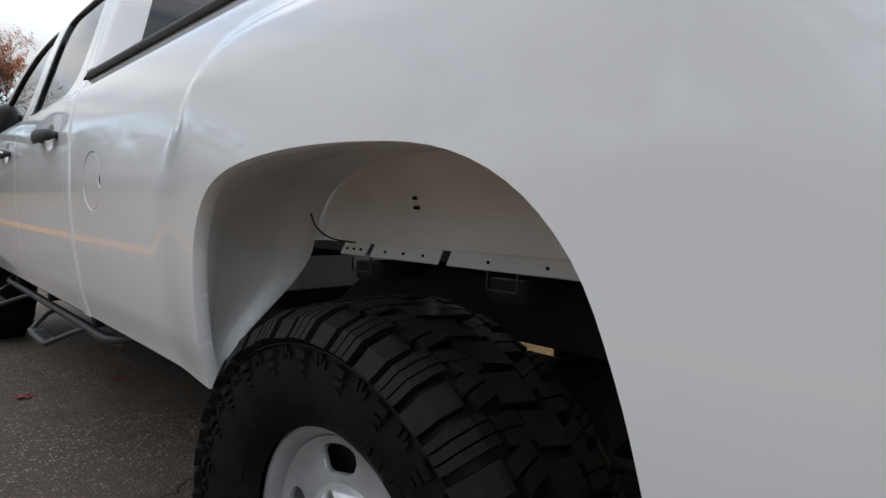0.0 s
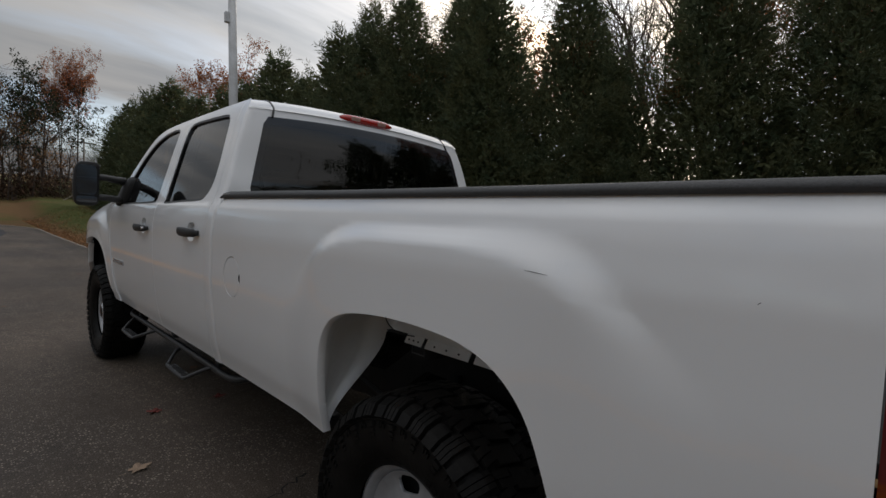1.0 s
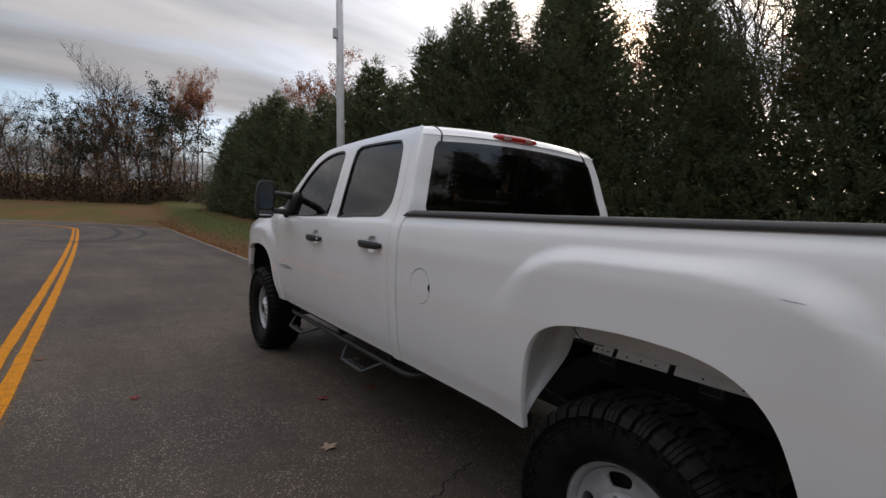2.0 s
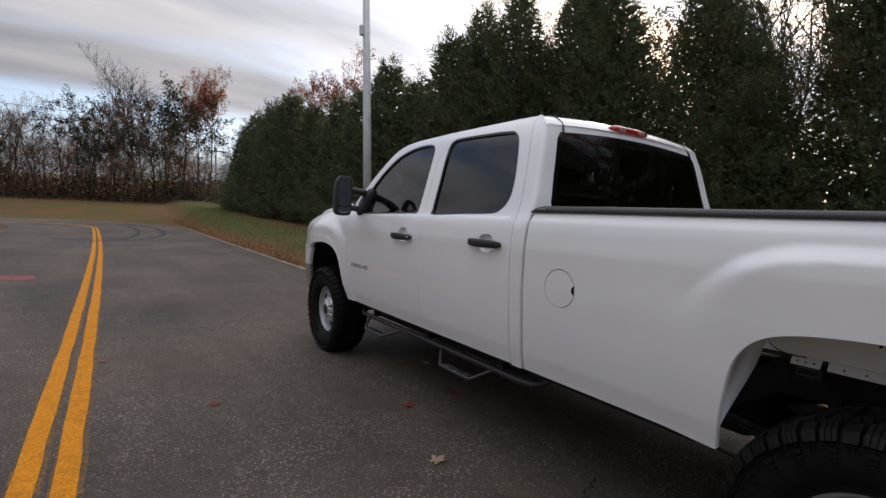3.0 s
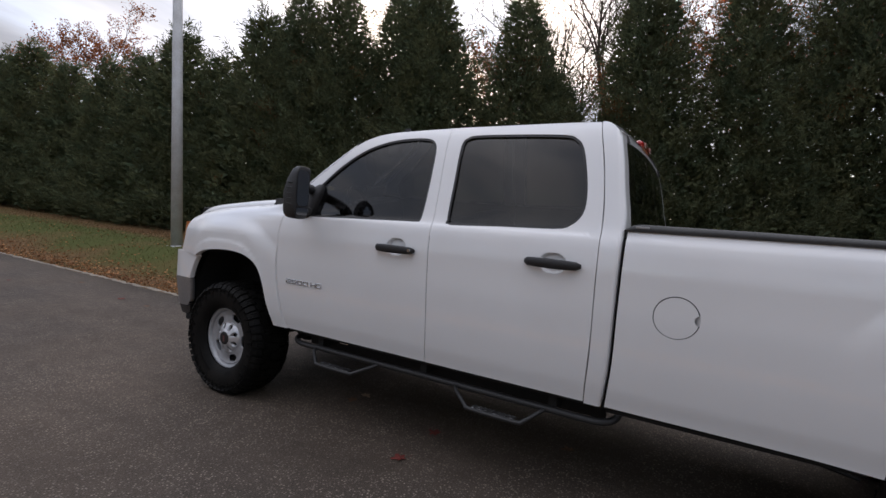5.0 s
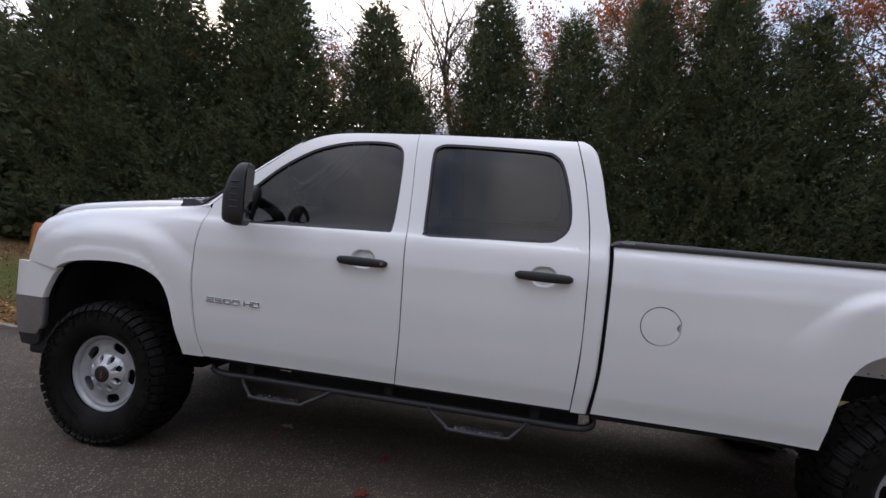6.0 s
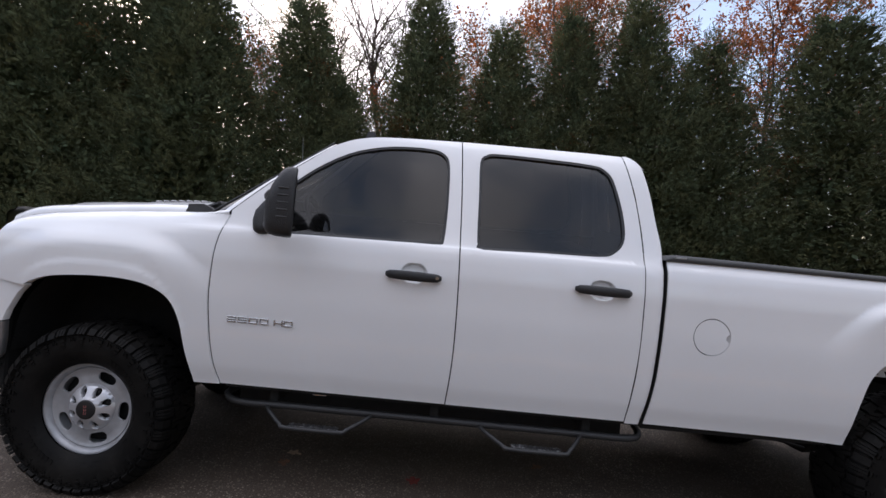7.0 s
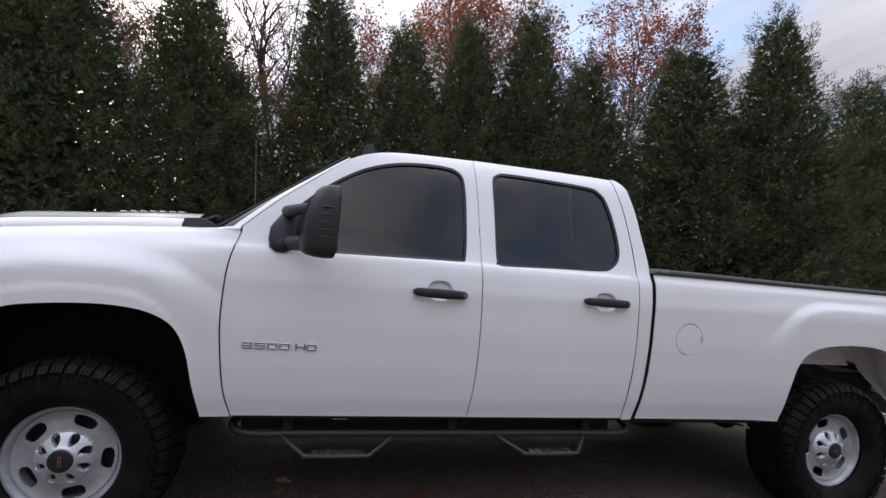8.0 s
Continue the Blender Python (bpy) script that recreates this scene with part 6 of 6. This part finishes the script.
PINE = leafy_tree("pine_tree", 34, 13.0, 0.03, (0.42, 0.3, 0.3), (0.92, 0.6, 0.6), (16, 6, 4), M_PINE, 6, 0.24, 0.15, M_DARKBARK, "tall thin pine with sparse dark needles", droop=0.5)
CROWNED = leafy_tree("russet_tree", 35, 13.5, 0.05, (0.66, 0.25, 0.2), (0.5, 0.6, 0.6), (11, 8, 4), M_RUSSET, 11, 0.15, 0.16, M_DARKBARK, "slender tree with a russet crown on bare stems")
SAPLING = leafy_tree("sapling", 37, 6.5, 0.08, (0.25, 0.2, 0.2), (0.5, 0.55, 0.6), (8, 5, 2), M_TAN, 4, 0.11, 0.13, M_DARKBARK, "thin young tree with dry brown leaves")
STEM = leafy_tree("slender_tree", 38, 10.0, 0.03, (0.35, 0.3, 0.3), (0.45, 0.55, 0.6), (8, 4, 2), M_BROWNLEAF, 3, 0.11, 0.14, M_DARKBARK, "slender straight tree with a few brown leaves")
SOURCES = [BARE, BARE_B, RUSSET, TAN, PINE, CROWNED, SAPLING, STEM]
# woods beyond the bend: kind, place and scale
WOODS = [(BARE, -0.9, 58, 1.02, 0), (BARE, 0.9, 61, 0.88, 40), (BARE_B, -11.5, 58, 0.88, 0), (BARE_B, -8.6, 59, 0.74, 150), (PINE, -6.0, 58, 0.68, 60), (PINE, 3.4, 58, 0.88, 20), (PINE, 2.2, 60, 0.80, 200),
         (CROWNED, 6.0, 58, 0.90, 90), (CROWNED, 4.9, 59, 0.80, 210), (CROWNED, 5.6, 60, 0.74, 330), (TAN, -0.2, 57.5, 0.86, 10), (TAN, 1.6, 59, 0.82, 120), (TAN, -2.6, 60, 0.80, 220), (PINE, -3.2, 61, 0.72, 100),
         (TAN, -5.0, 60, 0.70, 70), (BARE_B, -5.4, 62, 0.85, 300), (TAN, -10.4, 61, 0.62, 20), (PINE, -13.4, 58, 0.56, 140), (TAN, -15.0, 59, 0.66, 250), (BARE, -17, 61, 0.62, 80), (TAN, -19, 58, 0.64, 0),
         (BARE_B, -21.5, 57, 0.75, 60), (RUSSET, -24, 60, 0.66, 10), (PINE, -27, 58, 0.62, 200), (TAN, -31, 57, 0.72, 100), (BARE, -35, 56, 0.66, 30), (TAN, -39, 52, 0.72, 300), (TAN, 4.4, 63, 0.5, 50), (TAN, -7.4, 65, 0.6, 160)]
rng = random.Random(77)
WOODS += [(SAPLING, x + rng.uniform(-0.5, 0.5), rng.uniform(56, 62), rng.uniform(0.5, 0.85), rng.uniform(0, 360)) for x in np.arange(-24, 8.0, 1.4)]
WOODS += [(STEM, x + rng.uniform(-0.4, 0.4), rng.uniform(56, 64), rng.uniform(0.55, 0.85), rng.uniform(0, 360)) for x in np.arange(-26, 6.4, 1.35)]
# trees that overtop the cypress row
BEHIND = [(RUSSET, 15.5, 49, 0.98), (CROWNED, 18.5, 46, 0.9), (RUSSET, 24, 14, 1.02), (BARE, 24, 5.8, 1.1), (RUSSET, 25, -3.6, 1.18), (CROWNED, 26, -7.6, 1.15), (RUSSET, 24, -1.0, 1.08), (CROWNED, 25, -15.5, 1.1),
          (RUSSET, 26, -20.5, 1.12), (RUSSET, 25, -24.5, 0.98), (BARE_B, 19, -30, 1.1), (BARE, 27, 10, 1.0), (TAN, 25, 19, 0.95), (CROWNED, 23, 27, 0.9), (TAN, 27, -10.5, 1.0), (BARE, 28, -28, 1.0), (TAN, 22, 34, 0.9),
          (RUSSET, 21.5, 10.5, 0.8), (RUSSET, 22, -6.2, 0.85), (RUSSET, 21.5, 2.2, 0.72), (TAN, 21.5, -12.8, 0.75), (RUSSET, 21, 16.5, 0.72), (BARE, 25, 8.0, 1.05), (TAN, 21, -18, 0.8)]
# the far side of the road, seen in the paint and the glass
ACROSS = [(TAN, -27, -18, 0.9), (PINE, -29, -9, 0.9), (TAN, -31, -1, 0.95), (BARE_B, -28, 6, 1.0), (TAN, -30, 13, 0.9), (PINE, -29, 21, 0.85), (RUSSET, -31, 29, 0.9), (TAN, -26, -27, 0.95), (PINE, -18, -36, 0.95), (TAN, -10, -40, 0.9), (TAN, -2, -44, 0.9), (PINE, 5, -42, 0.85), (TAN, 12, -40, 0.9), (PINE, 18, -37, 0.9), (TAN, 23, -33, 0.9)]
for src, x, y, size, *turn in WOODS + BEHIND + ACROSS:
    far = y > 50 and x < 12
    ob = plant(src, x, y, size * (0.9 if far else 1.0), turn[0] if turn else rng.uniform(0, 360), rng.uniform(0.97, 1.03))
    if far:
        slim = 0.66 if src is CROWNED else 0.90
        ob.scale = (ob.scale.x * slim, ob.scale.y * slim, ob.scale.z)
for k in SOURCES:
    for o in (*k.children_recursive, k):
        bpy.data.objects.remove(o)


def brush(name, boxes, count, seed, label, fade=1.3):
    """Undergrowth: thin upright twigs with dry leaves, one mass."""
    r = np.random.RandomState(seed)
    C, D, L, W = [], [], [], []
    for x0, x1, y0, y1, top in boxes:
        for i in range(count):
            x, y = r.uniform(x0, x1), r.uniform(y0, y1)
            p = at_ground(x, y, 0)
            hh = top * r.uniform(0.0, 1.0) ** fade * (0.75 + 0.6 * noise.noise((x * 0.35, y * 0.35, 3)))
            C.append((p.x, p.y, p.z + max(0.0, hh))); D.append(r.normal(size=3) + np.array([0, 0, 0.8]))
            L.append(r.uniform(0.2, 0.5)); W.append(r.uniform(0.03, 0.08))
    ob = quad_cloud(name, C, D, L, W, M_BRUSH, None, seed)
    return tagged(ob, label, "undergrowth", kind="stuff")


M_BRUSH = mat("dry_brush", (0.105, 0.058, 0.036), rough=0.9, color2=(0.055, 0.038, 0.027), scale2=0.6, random_tone=0.5, spec=0.2)
brush("undergrowth", [(-44, 9, 55, 61, 2.4), (-44, 12, 61, 68, 4.6)], 17000, 51, "dry brown undergrowth at the foot of the woods")
brush("undergrowth", [(17, 22, -36, 34, 4.2), (20, 27, -36, 34, 7.0)], 19000, 52, "dry brown undergrowth behind the cypress row", 0.9)
brush("undergrowth", [(-34, -26, -34, 34, 3.0)], 5000, 53, "dry brown undergrowth across the road")


# ---- verge ----
def blades():
    r = np.random.RandomState(61)
    C, D, L, W = [], [], [], []
    for i in range(38000):
        y = 3.0 + 42 * r.uniform() ** 1.5
        x = 1.22 + 8.5 * r.uniform() ** 1.2
        p = RAMP @ Vector((x, y, rise(x, y) - 0.04))
        C.append(p); D.append(r.normal(size=3) * 0.5 + np.array([0, 0, 1.0]))
        L.append(r.uniform(0.03, 0.085)); W.append(r.uniform(0.0015, 0.0045) * (1 + y / 20))
    tagged(quad_cloud("grass", C, D, L, W, M_BLADE, None, 61), "short green and straw coloured grass", "grass", kind="stuff")
    C, D, L, W = [], [], [], []
    for i in range(8000):
        y = 3.0 + 40 * r.uniform() ** 1.3
        x = 1.12 + abs(r.normal()) * (0.62 if i % 5 else 2.5)
        p = RAMP @ Vector((x, y, rise(x, y) + 0.012))
        C.append(p); D.append(np.array([r.normal(), r.normal(), r.uniform(-0.1, 0.35)]))
        L.append(r.uniform(0.035, 0.075)); W.append(r.uniform(0.010, 0.02))
    tagged(quad_cloud("leaf_litter", C, D, L, W, M_LITTER, None, 62), "scattered dry brown leaves along the verge", "leaf litter", kind="stuff")


M_LITTER = mat("dry_litter", (0.38, 0.19, 0.085), rough=0.9, color2=(0.24, 0.11, 0.055), scale2=2.0, random_tone=0.5, spec=0.2)
blades()


def leaf(x, y, size, material, turn, seed, label):
    """A lobed, curled leaf lying on the asphalt."""
    r = random.Random(seed)
    n = 30
    verts, faces = [(0, 0, 0.012)], []
    for i in range(n):
        a = 2 * math.pi * i / n
        lobe = 0.55 + 0.45 * abs(math.cos(2.5 * a)) ** 1.4
        rr = size * 0.5 * lobe * (1.0 + 0.25 * math.cos(a)) * r.uniform(0.92, 1.05)
        px, py = rr * math.cos(a), rr * math.sin(a) * 0.78
        verts.append((px, py, 0.006 + 0.22 * size * (py / size) ** 2 * 2 + r.uniform(0, 0.006)))
    for i in range(n):
        faces.append((0, 1 + i, 1 + (i + 1) % n))
    k = len(verts)
    verts += [(-0.45 * size, 0.002, 0.010), (-0.45 * size, -0.002, 0.010), (-0.85 * size, 0.001, 0.016), (-0.85 * size, -0.001, 0.016)]
    faces.append((k, k + 1, k + 3, k + 2))
    ob = raw("fallen_leaf", verts, faces, material)
    ob.matrix_world = RAMP @ pose(x, y, rise(x, y) - 0.002, 0, 0, turn)
    tagged(ob, label, "leaf", group="fallen leaves on the road")


for i, (x, y, s, m, t) in enumerate([
        (-1.215, 0.395, 0.12, "pale", 20), (-2.155, 1.868, 0.10, "red", 80), (-0.94, 1.15, 0.10, "red", 140), (-0.52, 1.17, 0.11, "red", 10), (-0.42, 1.985, 0.10, "brown", 200),
        (0.30, 7.08, 0.13, "red", 30), (0.29, 6.36, 0.10, "brown", 75), (-2.82, 3.35, 0.11, "brown", 100), (-1.49, 6.11, 0.08, "brown", 10), (-0.29, 1.97, 0.10, "pale", 260),
        (0.55, 8.9, 0.10, "brown", 45), (0.72, 5.3, 0.10, "brown", 190), (-0.2, 9.6, 0.09, "red", 60), (-3.6, 5.6, 0.09, "brown", 33), (0.2, 3.9, 0.10, "red", 310), (-0.15, 0.35, 0.09, "brown", 120)]):
    mm = {"pale": M_LEAFPALE, "red": M_LEAFRED, "brown": M_LEAF}[m]
    leaf(x, y + 0.015, s, mm, t, i, {"pale": "pale tan fallen leaf curled on the asphalt", "red": "dark red fallen leaf lying on the asphalt", "brown": "dry brown fallen leaf lying on the asphalt"}[m])


# ---- poles ----
def light_pole():
    base = at_ground(3.79, 11.75, 0.11)
    root = tagged(empty("light_pole", Matrix.Translation(base)), "tall grey steel light pole on a concrete footing", "light pole")
    bm = bmesh.new()
    tube(bm, [(0, 0, 0.08), (0, 0, 4), (0, 0, 13.2)], [0.138, 0.124, 0.094], 20)
    part("shaft", bm, M_POLE, root, smooth=True)
    bm = bmesh.new()
    box(bm, (-0.19, -0.19, 0.06), (0.19, 0.19, 0.095), 0.006)
    tube(bm, [(0, 0, 0.09), (0, 0, 0.14)], [0.16, 0.13], 20)
    part("base_plate", bm, M_POLE, root, "grey steel base plate")
    for sx in (-1, 1):
        for sy in (-1, 1):
            bm = bmesh.new()
            tube(bm, [(sx * 0.155, sy * 0.155, 0.09), (sx * 0.155, sy * 0.155, 0.135)], 0.018, 6)
            part("anchor_bolt", bm, M_POLE, root)
    bm = bmesh.new()
    tube(bm, [(0, 0, -0.25), (0, 0, 0.05), (0, 0, 0.065)], [0.38, 0.38, 0.36], 24)
    part("footing", bm, M_CONCRETE, root, "round concrete footing", smooth=False)
    bm = bmesh.new()
    box(bm, (-0.22, -0.065, 6.72), (-0.10, 0.065, 7.02), 0.01)
    part("junction_box", bm, M_POLE, root, "small grey box on the shaft")


light_pole()


def utility_pole(x, y, h, arm):
    base = at_ground(x, y, 0.3)
    root = tagged(empty("utility_pole", Matrix.Translation(base)), "distant weathered utility pole" + (" with a cross arm" if arm else " among the trees"), "utility pole")
    bm = bmesh.new()
    tube(bm, [(0, 0, 0), (0, 0, h)], [0.10, 0.07], 8)
    part("shaft", bm, M_CONCRETE, root, smooth=True)
    if arm:
        bm = bmesh.new()
        box(bm, (-1.1, -0.05, h - 0.5), (1.1, 0.05, h - 0.38), 0.01)
        part("cross_arm", bm, M_PALEBARK, root)
    return base


pb = utility_pole(7.2, 60.0, 6.6, True)
utility_pole(-10.9, 59.0, 8.2, False)
for dz, dy in ((6.15, 0.0), (5.4, 0.2), (9.2, 0.1)):
    bm = bmesh.new()
    pts = []
    for t in np.linspace(0, 1, 13):
        pts.append((pb.x - 45 + 90 * t, pb.y + dy + 8 * (t - 0.5), pb.z + dz - 0.9 * (1 - (2 * abs(t - 0.5) * 2 - 1) ** 2)))
    tube(bm, pts, 0.02, 5)
    tagged(part("overhead_wire", bm, M_TRIM), "thin dark overhead wire", "wire", group="overhead wires")
for i, x in enumerate((4.6, 5.8, 7.2)):
    bm = bmesh.new()
    p = at_ground(x, 53.5, 0.1)
    tube(bm, [p, p + Vector((1.0, 0.3, 0.75))], 0.045, 8)
    tagged(part("guy_guard", bm, M_CONCRETE), "pale leaning guard rod at the edge of the woods", "guard rod", group="guard rods")
